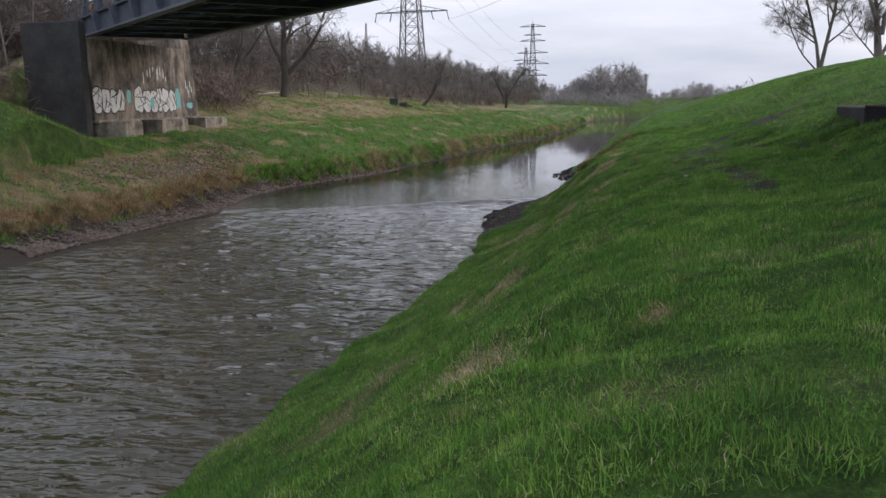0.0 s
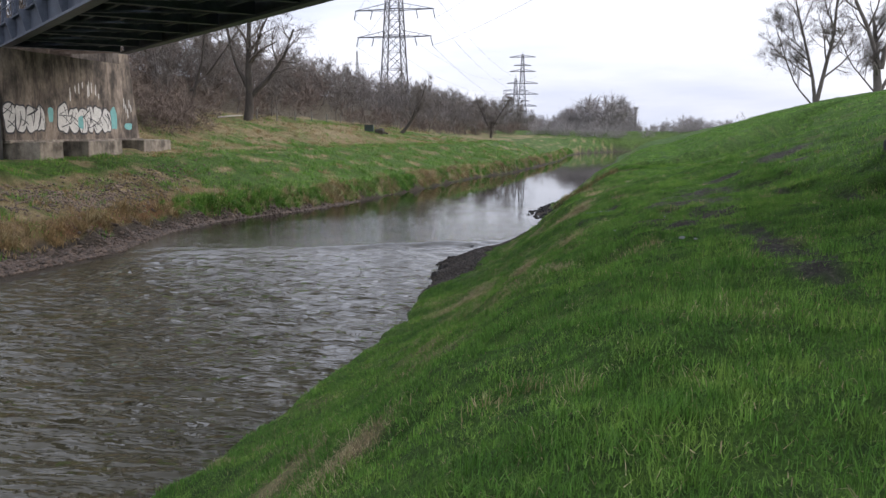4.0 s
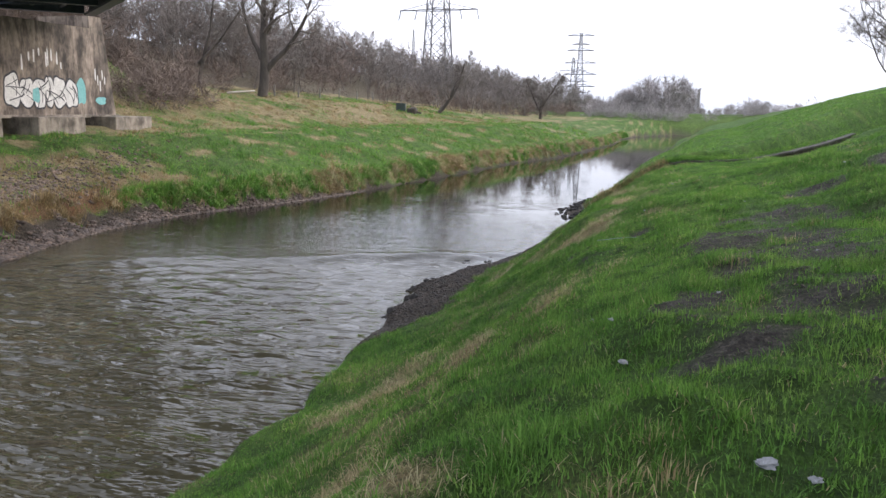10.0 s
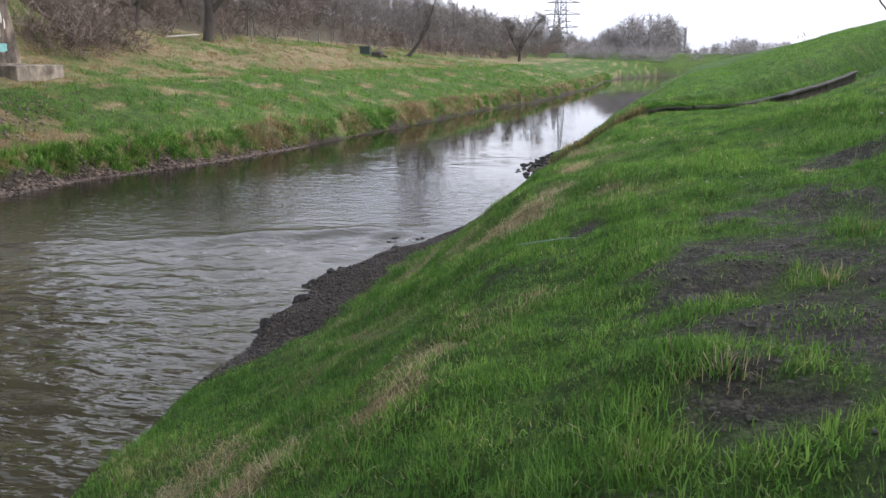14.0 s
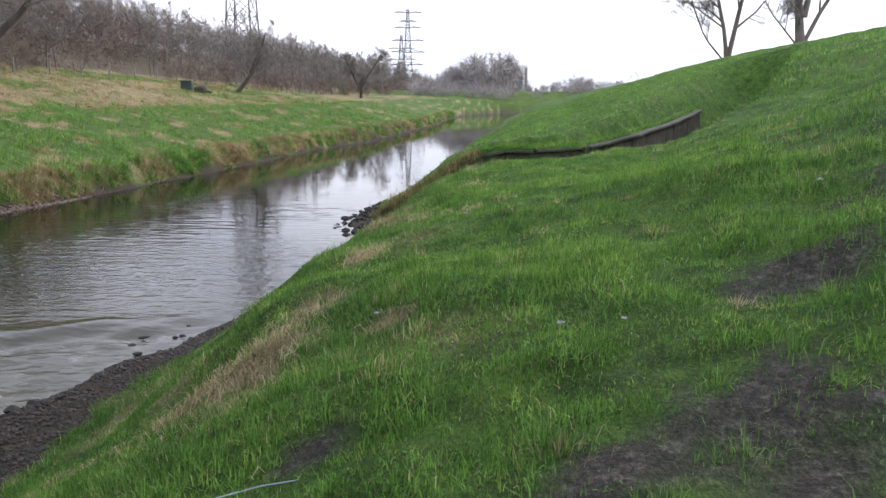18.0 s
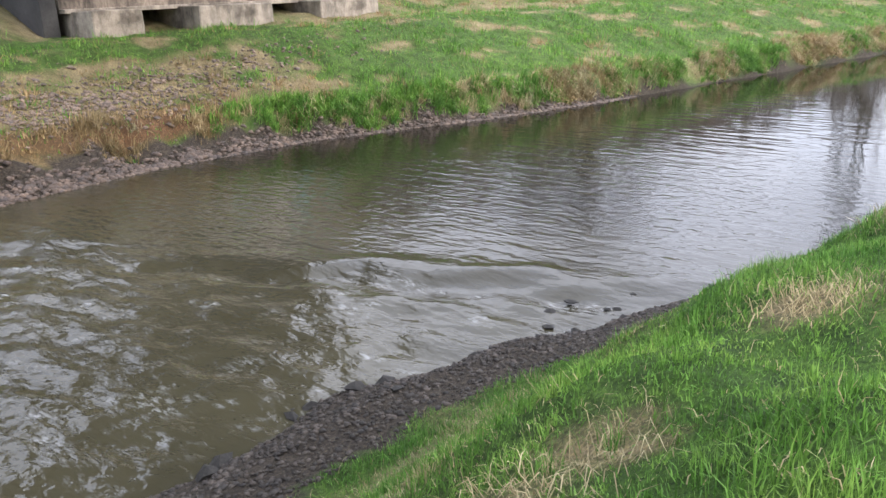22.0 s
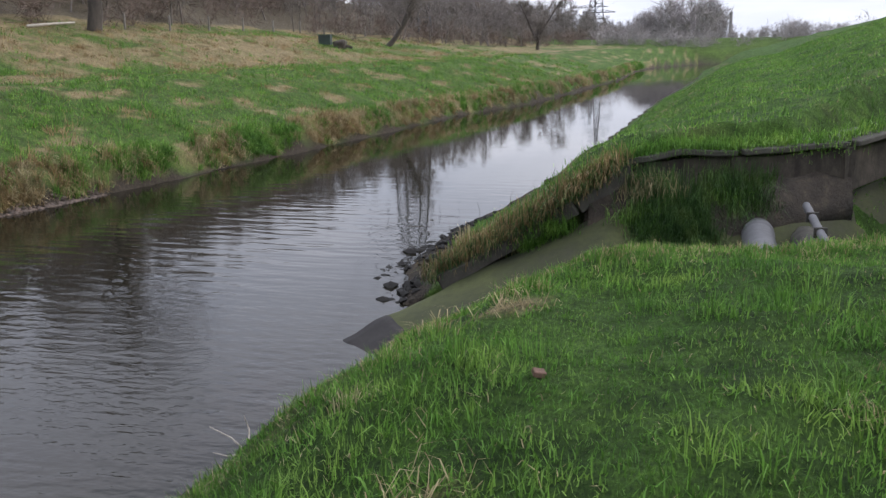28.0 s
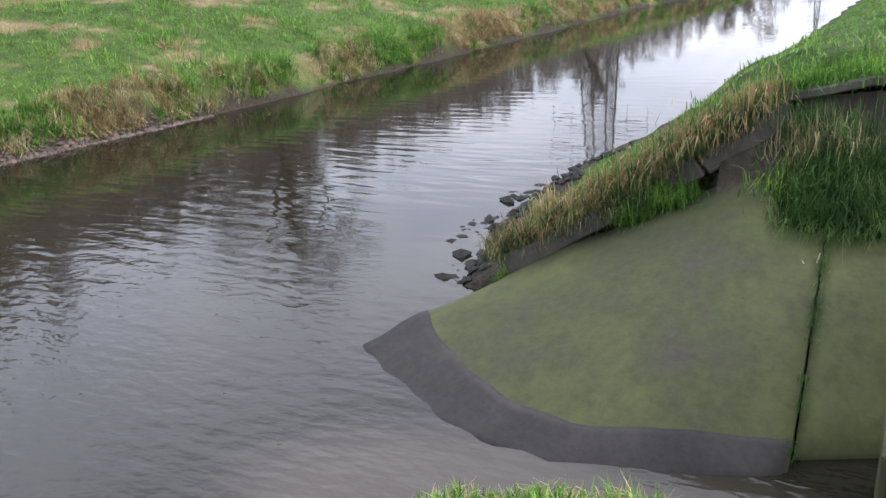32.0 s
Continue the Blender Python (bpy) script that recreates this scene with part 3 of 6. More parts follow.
SILL = ((-14, 38.7), (-9.7, 40.1), (-7.2, 41.4), (-5.2, 42.3), (-2.4, 43.4), (0, 44.2))


def below_sill(x, y):
    """How far downstream of the stone sill a place lies."""
    return table(SILL, x) - y + wobble(x, y * 0.6, 1.9, 25) * 0.22


def water_height(x, y):
    s = below_sill(x, y)
    z = np.interp(s, (-0.5, 0.6, 5), (0.0, -0.07, -0.13))
    quick = np.interp(s, (-3.5, -0.5, 0.5, 3, 12, 25), (0.0, 0.15, 1.0, 1.0, 0.85, 0.7))
    edge = np.clip((x - table(LEFT_EDGE, y)) / 2, 0, 1) * np.clip((table(RIGHT_EDGE, y) - x) / 1.0, 0.1, 1)
    z = z + edge * quick * (wobble(x * 0.7, y * 1.5, 1.5, 21) * 0.032 + wobble(x * 1.2, y * 1.8, 0.75, 22) * 0.02)
    roll = np.exp(-((x + 5.6) / 2.9) ** 2) * edge * (0.8 + 0.3 * humps(x, y, 1.1, 15))
    z = z + roll * (0.1 * np.exp(-((s + 0.2) / 0.38) ** 2) - 0.09 * np.exp(-((s - 0.5) / 0.33) ** 2) + 0.08 * np.exp(-((s - 1.15) / 0.3) ** 2) + 0.04 * np.exp(-((s - 1.9) / 0.3) ** 2))
    return z


water = sheet("water", graded((-24, -19, 1), (-19, 2, 0.16), (2, 14, 1), (14, 400, 30)), graded((-60, 6, 3), (6, 46, 0.15), (46, 52, 0.3), (52, 70, 1), (70, 270, 5)),
              water_height, water_material(), "brown shallow river water with ripples, reflecting the sky", "water")
wco = np.empty(len(water.data.vertices) * 3, dtype=np.float32)
water.data.vertices.foreach_get("co", wco)
wx, wy = wco[0::3].astype(float), wco[1::3].astype(float)
ws = below_sill(wx, wy)
foam_lines = ovals(wx, wy, ((-5.6, 40.3, 0.5, 0.16), (-5.4, 38.3, 0.25, 0.35), (-5.4, 37.1, 0.5, 0.25), (-5.4, 35.9, 0.6, 0.2), (-2.9, 42.4, 0.25, 0.3), (-5.8, 41.6, 1.6, 0.1), (-3.4, 42.2, 0.35, 0.25)))
caps = np.clip(wobble(wx, wy * 1.4, 0.8, 23) * 1.6 - 0.85, 0, 1) * np.interp(ws, (0.2, 0.8, 6, 14), (0, 1, 0.6, 0.1))
caps = np.maximum(caps, np.clip(foam_lines + 0.2, 0, 1) * 0.5) * 0.7
fc = np.ones((len(wx), 4), dtype=np.float32)
fc[:, 0] = fc[:, 2] = caps
# thin water over grey silt at the mouth of the side channel
fc[:, 1] = np.clip(ovals(wx, wy, ((1.3, 48.9, 2.6, 1.5), (3.0, 49.0, 2.0, 1.4))) * 1.6, 0, 1)
water.data.color_attributes.new("foam", "FLOAT_COLOR", "POINT").data.foreach_set("color", fc.ravel())


# ---- railway bridge: axis runs diagonally across the river ----
R2 = math.sqrt(2)
BRIDGE = Matrix(((1 / R2, 1 / R2, 0, 0), (-1 / R2, 1 / R2, 0, 0), (0, 0, 1, 0), (0, 0, 0, 1)))  # local x along the bridge, y across it
NEAR, FAR, SOFFIT, END_A, END_B = 14.5, 21.3, 9.0, -57.5, -6.0
bridge = empty("railway_bridge", BRIDGE, "dark riveted steel railway bridge crossing the river on concrete abutments", "bridge")
for w in (NEAR + 0.25, FAR - 0.25):
    part("bottom_flange", beam_bm((END_A, w, SOFFIT + 0.06), (END_B, w, SOFFIT + 0.06), 0.5, 0.12, 0.01), M_FLANGE, bridge, "grey steel flange")
    part("girder_web", beam_bm((END_A, w, SOFFIT + 0.62), (END_B, w, SOFFIT + 0.62), 0.05, 1.0), M_STEEL, bridge)
    part("top_flange", beam_bm((END_A, w, SOFFIT + 1.16), (END_B, w, SOFFIT + 1.16), 0.42, 0.09), M_STEEL, bridge)
n_bay = 13
bay = (END_B - END_A) / n_bay
for k in range(n_bay + 1):
    a = END_A + k * bay
    part("cross_girder", beam_bm((a, NEAR + 0.5, SOFFIT + 0.42), (a, FAR - 0.5, SOFFIT + 0.42), 0.22, 0.6), M_STEEL, bridge)
    part("cross_flange", beam_bm((a, NEAR + 0.5, SOFFIT + 0.11), (a, FAR - 0.5, SOFFIT + 0.11), 0.36, 0.05), M_STEEL, bridge)
    for w, o in ((NEAR + 0.0, -1), (FAR, 1)):
        bm = bmesh.new()
        vs = [bm.verts.new(p) for p in ((a - 0.09, w, SOFFIT + 0.12), (a + 0.09, w, SOFFIT + 0.12), (a + 0.16, w + o * 0.28, SOFFIT + 1.12), (a - 0.16, w + o * 0.28, SOFFIT + 1.12),
                                        (a - 0.09, w - o * 0.22, SOFFIT + 0.12), (a + 0.09, w - o * 0.22, SOFFIT + 0.12), (a + 0.16, w - o * 0.22, SOFFIT + 1.12), (a - 0.16, w - o * 0.22, SOFFIT + 1.12))]
        for f in ((0, 1, 2, 3), (4, 5, 6, 7), (0, 1, 5, 4), (1, 2, 6, 5), (2, 3, 7, 6), (3, 0, 4, 7)):
            bm.faces.new([vs[i] for i in f])
        bmesh.ops.recalc_face_normals(bm, faces=bm.faces[:])
        part("bracket", bm, M_FLANGE, bridge, "grey tapered bracket")
for w in (NEAR + 1.6, NEAR + 2.9, FAR - 2.9, FAR - 1.6):
    part("stringer", beam_bm((END_A, w, SOFFIT + 0.5), (END_B, w, SOFFIT + 0.5), 0.18, 0.4), M_STEEL, bridge)
for k in range(n_bay):
    a0, a1 = END_A + k * bay + 0.1, END_A + (k + 1) * bay - 0.1
    part("wind_brace", beam_bm((a0, NEAR + 0.6, SOFFIT + 0.2), (a1, FAR - 0.6, SOFFIT + 0.2), 0.12, 0.1), M_STEEL, bridge)
    mid, gap = (a0 + a1) / 2, 0.24
    c = (NEAR + FAR) / 2
    for lo, hi in ((a0 - 0.1, mid - gap), (mid + gap, a1 + 0.1)):
        part("deck_plate", box_bm((hi - lo, FAR - NEAR - 0.8, 0.06), pose((lo + hi) / 2, c, SOFFIT + 0.78)), M_STEEL, bridge)
    for w0, w1 in ((NEAR + 0.4, c - 1.75), (c - 0.28, c + 0.28), (c + 1.75, FAR - 0.4)):
        part("deck_plate", box_bm((2 * gap, w1 - w0, 0.05), pose(mid, (w0 + w1) / 2, SOFFIT + 0.78)), M_STEEL, bridge)
# truss above the near and far girders
TOP = SOFFIT + 7.5
for w in (NEAR + 0.25, FAR - 0.25):
    part("top_chord", beam_bm((END_A + bay, w, TOP), (END_B - bay, w, TOP), 0.4, 0.45), M_STEEL, bridge)
    for k in range(n_bay + 1):
        a = END_A + k * bay
        if 0 < k < n_bay:
            part("truss_post", beam_bm((a, w, SOFFIT + 1.2), (a, w, TOP), 0.3, 0.3), M_FLANGE, bridge)
        if k < n_bay:
            lo, hi = (a, a + bay) if k < n_bay // 2 + 1 else (a + bay, a)
            part("truss_diagonal", beam_bm((lo, w, SOFFIT + 1.2), (hi, w, TOP), 0.22, 0.26), M_FLANGE, bridge)
for w in (NEAR - 0.15, FAR + 0.15):
    for h in (1.7, 2.2):
        part("hand_rail", beam_bm((END_A - 3, w, SOFFIT + h), (END_B, w, SOFFIT + h), 0.05), M_STEEL, bridge)
    for k in range(2 * n_bay + 3):
        a = END_A - 3 + k * bay / 2
        part("rail_post", beam_bm((a, w, SOFFIT + 1.2), (a, w, SOFFIT + 2.2), 0.05), M_STEEL, bridge)


# ---- abutment on the far bank ----
PIER_X, PY0, PY1 = -27.4, 46.8, 58.6
abutment = empty("bridge_abutment", pose(PIER_X, (PY0 + PY1) / 2, 2.6), "weathered brown concrete bridge abutment with painted graffiti and rust streaks", "abutment")


def at(ob, x, y, z):
    return tuple(Vector((x, y, z)) - ob.matrix_world.translation)


bm = bmesh.new()
T, B0 = 8.6, 4.05
prof = [(PIER_X, PY0, B0), (PIER_X, PY1 + 1.1, B0), (PIER_X, PY1 + 0.15, 9.25), (PIER_X, PY1 - 0.9, 9.25), (PIER_X, PY1 - 0.9, T), (PIER_X, PY0, T)]
fr = [bm.verts.new(at(abutment, *p)) for p in prof]
bk = [bm.verts.new(at(abutment, p[0] - 3.2, p[1], p[2])) for p in prof]
bm.faces.new(fr)
bm.faces.new(bk[::-1])
for i in range(6):
    j = (i + 1) % 6
    bm.faces.new((fr[i], bk[i], bk[j], fr[j]))
bmesh.ops.recalc_face_normals(bm, faces=bm.faces[:])
part("wall", bm, M_CONCRETE, abutment)
bm = bmesh.new()
add_box(bm, (3.6, PY1 - PY0 + 1.1, 0.16), Matrix.Translation(at(abutment, PIER_X - 1.6, (PY0 + PY1) / 2 + 0.65, B0 - 0.08)), 0.02)
part("plinth", bm, M_BLOCK, abutment, "pale concrete ledge")
# Side face in shade: the shade is put into the darker concrete colour.
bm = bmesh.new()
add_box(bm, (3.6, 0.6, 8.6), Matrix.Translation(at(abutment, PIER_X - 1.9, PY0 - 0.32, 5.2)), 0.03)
part("wing_wall", bm, M_DARKWALL, abutment, "dark side wall, shade put into its colour")
for y0, y1, x1 in ((47.1, 49.0, -25.9), (51.3, 54.7, -25.9), (57.2, 60.6, -25.9)):
    ft = empty("footing", pose((PIER_X + x1) / 2, (y0 + y1) / 2, 2.85), "pale weathered concrete footing block below the bridge abutment", "footing", "footings of the abutment")
    bm = box_bm((2.2 + x1 - PIER_X, y1 - y0, 1.4), pose(-0.9, 0, 0.42), 0.04)
    part("block", roughen(bm, 0.03, 1.3), M_BLOCK, ft)


# ---- bare trees ----
def tube_arrays(paths, sides):
    """Verts and quads of tapering tubes round polylines of (points, radii)."""
    vs, fs, base = [], [], 0
    for pts, rad in paths:
        n = len(pts)
        pts = np.asarray(pts)
        d = np.gradient(pts, axis=0)
        d /= np.linalg.norm(d, axis=1)[:, None] + 1e-9
        ref = np.where(np.abs(d[:, 2:3]) > 0.9, np.array([[1.0, 0, 0]]), np.array([[0, 0, 1.0]]))
        u = np.cross(d, ref)
        u /= np.linalg.norm(u, axis=1)[:, None] + 1e-9
        w = np.cross(d, u)
        ang = np.arange(sides) * math.tau / sides
        ring = pts[:, None, :] + np.asarray(rad)[:, None, None] * (np.cos(ang)[None, :, None] * u[:, None, :] + np.sin(ang)[None, :, None] * w[:, None, :])
        vs.append(ring.reshape(-1, 3))
        i = np.arange(n - 1)[:, None] * sides + np.arange(sides)[None, :]
        j = np.arange(n - 1)[:, None] * sides + (np.arange(sides)[None, :] + 1) % sides
        fs.append((np.stack([i, j, j + sides, i + sides], -1) + base).reshape(-1, 4))
        base += n * sides
    return np.concatenate(vs), np.concatenate(fs)


def branch(rs, start, way, length, radius, n, droop, crook, tip=0.25):
    pts, p, d = [start], np.array(start, float), np.array(way, float)
    for k in range(n):
        d = d + rs.normal(0, crook, 3) + np.array([0, 0, droop])
        d /= np.linalg.norm(d)
        p = p + d * length / n
        pts.append(p)
    return np.array(pts), np.linspace(radius, radius * tip, n + 1)


def grow(seed, stems, plan):
    """Branches by level. stems: (start, way, length, radius) of each trunk; plan: per level (children per branch, length share, spread, rise, crook, first place along)."""
    rs = np.random.RandomState(seed)
    levels = [[branch(rs, s, w, l, r, 9, 0.03, 0.07, 0.3) for s, w, l, r in stems]]
    lens = [[l for _, _, l, _ in stems]]
    for count, share, spread, rise, crook, first in plan:
        out, ls = [], []
        for (pts, rad), L in zip(levels[-1], lens[-1]):
            for k in range(count):
                f = first + (0.98 - first) * (k + rs.uniform(0, 0.9)) / count
                i = f * (len(pts) - 1)
                a = int(i)
                b = min(a + 1, len(pts) - 1)
                p = pts[a] * (1 - i + a) + pts[b] * (i - a)
                r = rad[a] * (1 - i + a) + rad[b] * (i - a)
                d = pts[b] - pts[a] if b > a else pts[-1] - pts[-2]
                d = d / (np.linalg.norm(d) + 1e-9)
                side = rs.normal(0, 1, 3)
                side -= d * side.dot(d)
                side /= np.linalg.norm(side) + 1e-9
                w = d * (1 - spread) + side * spread + np.array([0, 0, rise])
                w /= np.linalg.norm(w)
                l = L * share * rs.uniform(0.6, 1.15) * (1.1 - 0.5 * f)
                out.append(branch(rs, p, w, l, r * rs.uniform(0.45, 0.7), (5, 3, 2, 2)[min(len(levels) - 1, 3)], rise * 0.25, crook, 0.22))
                ls.append(l)
        levels.append(out)
        lens.append(ls)
    return levels


def twig_arrays(rs, level, per, length, width, rise=0.25, spread=0.9, first=0.15):
    """Thin pointed twigs along the branches of a level: three corners each."""
    starts, ways, lens = [], [], []
    for pts, rad in level:
        f = rs.uniform(first, 1.0, per) * (len(pts) - 1.001)
        a = f.astype(int)
        k = (f - a)[:, None]
        starts.append(pts[a] * (1 - k) + pts[a + 1] * k)
        d = pts[a + 1] - pts[a]
        d = d / (np.linalg.norm(d, axis=1)[:, None] + 1e-9)
        w = d + rs.normal(0, spread, (per, 3)) + np.array([0, 0, rise])
        ways.append(w / np.linalg.norm(w, axis=1)[:, None])
        lens.append(rs.uniform(0.5, 1.3, per) * length)
    p, w, l = np.concatenate(starts), np.concatenate(ways), np.concatenate(lens)
    side = np.cross(w, rs.normal(0, 1, w.shape))
    side *= width / 2 / (np.linalg.norm(side, axis=1)[:, None] + 1e-9)
    return np.stack([p - side, p + side, p + w * l[:, None]], 1).reshape(-1, 3)


def tree_parts(name, levels, place, label, group="", twig=None, sides=(9, 6, 4, 3, 3), bark=None, fill=1.0, twig_len=0.7, twig_wide=0.022, twig_rise=0.2):
    tree = empty(name, pose(*place), label, "tree", group)
    v, f = tube_arrays(levels[0], sides[0])
    fast_mesh("trunk", v, f, np.full(len(f), 4), bark or M_BARK, tree, smooth=True)
    vs, fs, base = [], [], 0
    for k, lv in enumerate(levels[1:], 1):
        v, f = tube_arrays(lv, sides[k])
        vs.append(v)
        fs.append(f + base)
        base += len(v)
    rs = np.random.RandomState(7)
    tw = np.concatenate([twig_arrays(rs, levels[-1], int(7 * fill), twig_len, twig_wide, twig_rise, 0.7), twig_arrays(rs, levels[-2], int(14 * fill), twig_len * 1.25, twig_wide, twig_rise, 0.7, 0.3)])
    v, f = np.concatenate(vs + [tw]), np.concatenate(fs)
    loops = np.concatenate([f.ravel(), np.arange(base, base + len(tw))])
    fast_mesh("crown", v, loops, np.concatenate([np.full(len(f), 4), np.full(len(tw) // 3, 3)]), twig or M_TWIG, tree, smooth=False)
    return tree


def on_land(x, y, dz=-0.15):
    return (x, y, float(land(x, y)) + dz)


tree_parts("old_bare_tree", grow(3, [((0, 0, 0), (0.05, 0, 1), 10.6, 0.45), ((0.05, 0.1, 1.9), (0.75, 0.1, 0.9), 8.2, 0.28), ((0, 0, 3.2), (-0.5, 0.2, 0.9), 7.8, 0.21), ((0.05, 0, 4.5), (0.4, 0.1, 1.0), 6.5, 0.17)],
           [(7, 0.62, 0.6, 0.08, 0.16, 0.35), (5, 0.62, 0.6, 0.03, 0.2, 0.2), (5, 0.62, 0.6, 0.0, 0.2, 0.15)]),
           on_land(-30.5, 85), "old bare deciduous tree with a dark crooked trunk on the bank", twig_wide=0.014, twig_rise=-0.05)
tree_parts("leaning_bare_tree", grow(11, [((0, 0, 0), (0.75, 0.1, 0.75), 5.0, 0.26), ((1.3, 0.15, 1.4), (0.45, 0, 0.9), 5.2, 0.17)],
           [(7, 0.55, 0.55, 0.15, 0.18, 0.3), (5, 0.6, 0.6, 0.08, 0.2, 0.2), (4, 0.6, 0.6, 0.03, 0.2, 0.2)]),
           on_land(-22.7, 116), "crooked leaning bare tree on the grassy bank", "small trees along the bank", twig_wide=0.02)
tree_parts("forked_bare_tree", grow(19, [((0, 0, 0), (0.1, 0, 1), 3.4, 0.3), ((0, 0, 1.6), (0.5, 0.1, 1.0), 6.4, 0.2), ((0, 0, 1.5), (-0.45, 0.1, 1.0), 5.6, 0.18)],
           [(7, 0.5, 0.5, 0.2, 0.15, 0.25), (5, 0.6, 0.55, 0.12, 0.2, 0.2), (4, 0.6, 0.6, 0.05, 0.2, 0.2)]),
           on_land(-16.5, 165), "forked bare tree at the foot of the wood", "small trees along the bank", twig_wide=0.035)
tree_parts("slender_bare_tree", grow(23, [((0, 0, 0), (0.12, 0, 1), 7.5, 0.17), ((0.1, 0, 2.0), (0.65, 0, 0.8), 7.0, 0.13)],
           [(7, 0.5, 0.55, 0.12, 0.16, 0.3), (5, 0.6, 0.6, 0.08, 0.2, 0.2), (4, 0.55, 0.6, 0.03, 0.2, 0.2)]),
           on_land(-34, 80.5), "slender bare tree with a leaning limb in the scrub", "small trees along the bank", twig_wide=0.014)
tree_parts("twin_stemmed_tree", grow(31, [((0, 0, 0), (-0.08, 0, 1), 15, 0.24), ((0.15, 0, 0.3), (0.2, 0.05, 1), 16, 0.28), ((-0.3, 0, 0.2), (-0.6, 0, 0.8), 11, 0.11)],
           [(10, 0.42, 0.48, 0.1, 0.1, 0.18), (6, 0.5, 0.5, 0.05, 0.14, 0.2), (5, 0.55, 0.5, 0.03, 0.16, 0.2)]),
           on_land(28.6, 120), "tall bare tree with twin grey stems on the levee", "tall trees on the levee", bark=M_TWIG, fill=1.7, twig_len=1.2, twig_wide=0.014)
tree_parts("many_stemmed_tree", grow(37, [((0, 0, 0), (0.0, 0, 1), 9, 0.5), ((0.1, 0, 3.0), (-0.25, 0.1, 1), 16, 0.27), ((0.2, 0, 3.0), (0.28, -0.1, 1), 17, 0.3), ((0.3, 0, 0.5), (0.55, 0.1, 0.9), 14, 0.22), ((-0.3, 0, 0.4), (-0.6, 0.1, 0.6), 8, 0.1)],
           [(8, 0.42, 0.48, 0.1, 0.1, 0.18), (6, 0.5, 0.5, 0.06, 0.14, 0.2), (5, 0.55, 0.5, 0.03, 0.16, 0.2)]),
           on_land(33.2, 112), "large bare tree with several spreading stems on the levee", "tall trees on the levee", bark=M_TWIG, fill=1.7, twig_len=1.2, twig_wide=0.014)


# ---- the wood on the hillside, the scrub and the far clumps ----
def variant(seed, height, kind):
    """Corners and face sizes of a bare tree or bush: stems, limbs and many fine twigs."""
    r = np.random.RandomState(seed)
    if kind == "tree":
        stems = [((0, 0, 0), (r.normal(0, 0.08), r.normal(0, 0.08), 1), height * 0.85, height * 0.013)]
        lv = grow(seed, stems, [(9, 0.42, 0.5, 0.15, 0.12, 0.15), (4, 0.65, 0.5, 0.1, 0.2, 0.15)])
        per, length, wide, rise = 10, 1.35, 0.052, 0.3
    elif kind == "far":
        stems = [((r.normal(0, 0.4), r.normal(0, 0.4), 0), (r.normal(0, 0.4), r.normal(0, 0.4), 1), height * 0.75, height * 0.013) for k in range(5)]
        lv = grow(seed, stems, [(9, 0.42, 0.5, 0.2, 0.12, 0.05)])
        per, length, wide, rise = 12, 1.6, 0.11, 0.4
    elif kind == "round":
        stems = [((r.normal(0, 0.3), r.normal(0, 0.3), 0), (r.normal(0, 0.3), r.normal(0, 0.3), 1), height * 0.8, height * 0.011) for k in range(5)]
        lv = grow(seed, stems, [(7, 0.4, 0.45, 0.25, 0.12, 0.08), (3, 0.6, 0.5, 0.15, 0.2, 0.1)])
        per, length, wide, rise = 16, 1.2, 0.035, 0.4
    else:
        stems = [((r.normal(0, 0.3), r.normal(0, 0.3), 0), (r.normal(0, 0.5), r.normal(0, 0.5), 1), height * r.uniform(0.6, 1), 0.016) for k in range(5)]
        lv = grow(seed, stems, [(5, 0.5, 0.55, 0.1, 0.25, 0.05)])
        per, length, wide, rise = 6, 0.9, 0.046, 0.25
    cut = lambda l, step: [(np.concatenate([p[:-1:step], p[-1:]]), np.concatenate([q[:-1:step], q[-1:]])) for p, q in l]
    tubes = [cut(l, 3 if k == 0 else (2 if k == 1 else 4)) for k, l in enumerate(lv)]
    vs, fs, base = [], [], 0
    for k, l in enumerate(tubes):
        v, f = tube_arrays(l, 4 if k == 0 else 3)
        vs.append(v)
        fs.append(f.ravel() + base)
        base += len(v)
    quads = sum(len(f) for f in fs) // 4
    tw = twig_arrays(r, lv[-1], per, length, wide, rise)
    return np.concatenate(vs + [tw]), np.concatenate(fs + [np.arange(base, base + len(tw))]), np.concatenate([np.full(quads, 4), np.full(len(tw) // 3, 3)])


def scatter(name, variants, places, material, label, category):
    """One mesh of many turned and scaled copies of the variants. places: x, y, z, scale."""
    r = np.random.RandomState(len(places))
    vs, ls, ss, base = [], [], [], 0
    for k, (x, y, z, s) in enumerate(places):
        v, loops, sizes = variants[k % len(variants)]
        a = r.uniform(0, math.tau)
        c, n = math.cos(a) * s, math.sin(a) * s
        vs.append(np.stack([v[:, 0] * c - v[:, 1] * n + x, v[:, 0] * n + v[:, 1] * c + y, v[:, 2] * s * r.uniform(0.85, 1.15) + z], -1))
        ls.append(loops + base)
        ss.append(sizes)
        base += len(v)
    ob = fast_mesh(name, np.concatenate(vs), np.concatenate(ls), np.concatenate(ss), material)
    return tagged(ob, label, category, kind="stuff")


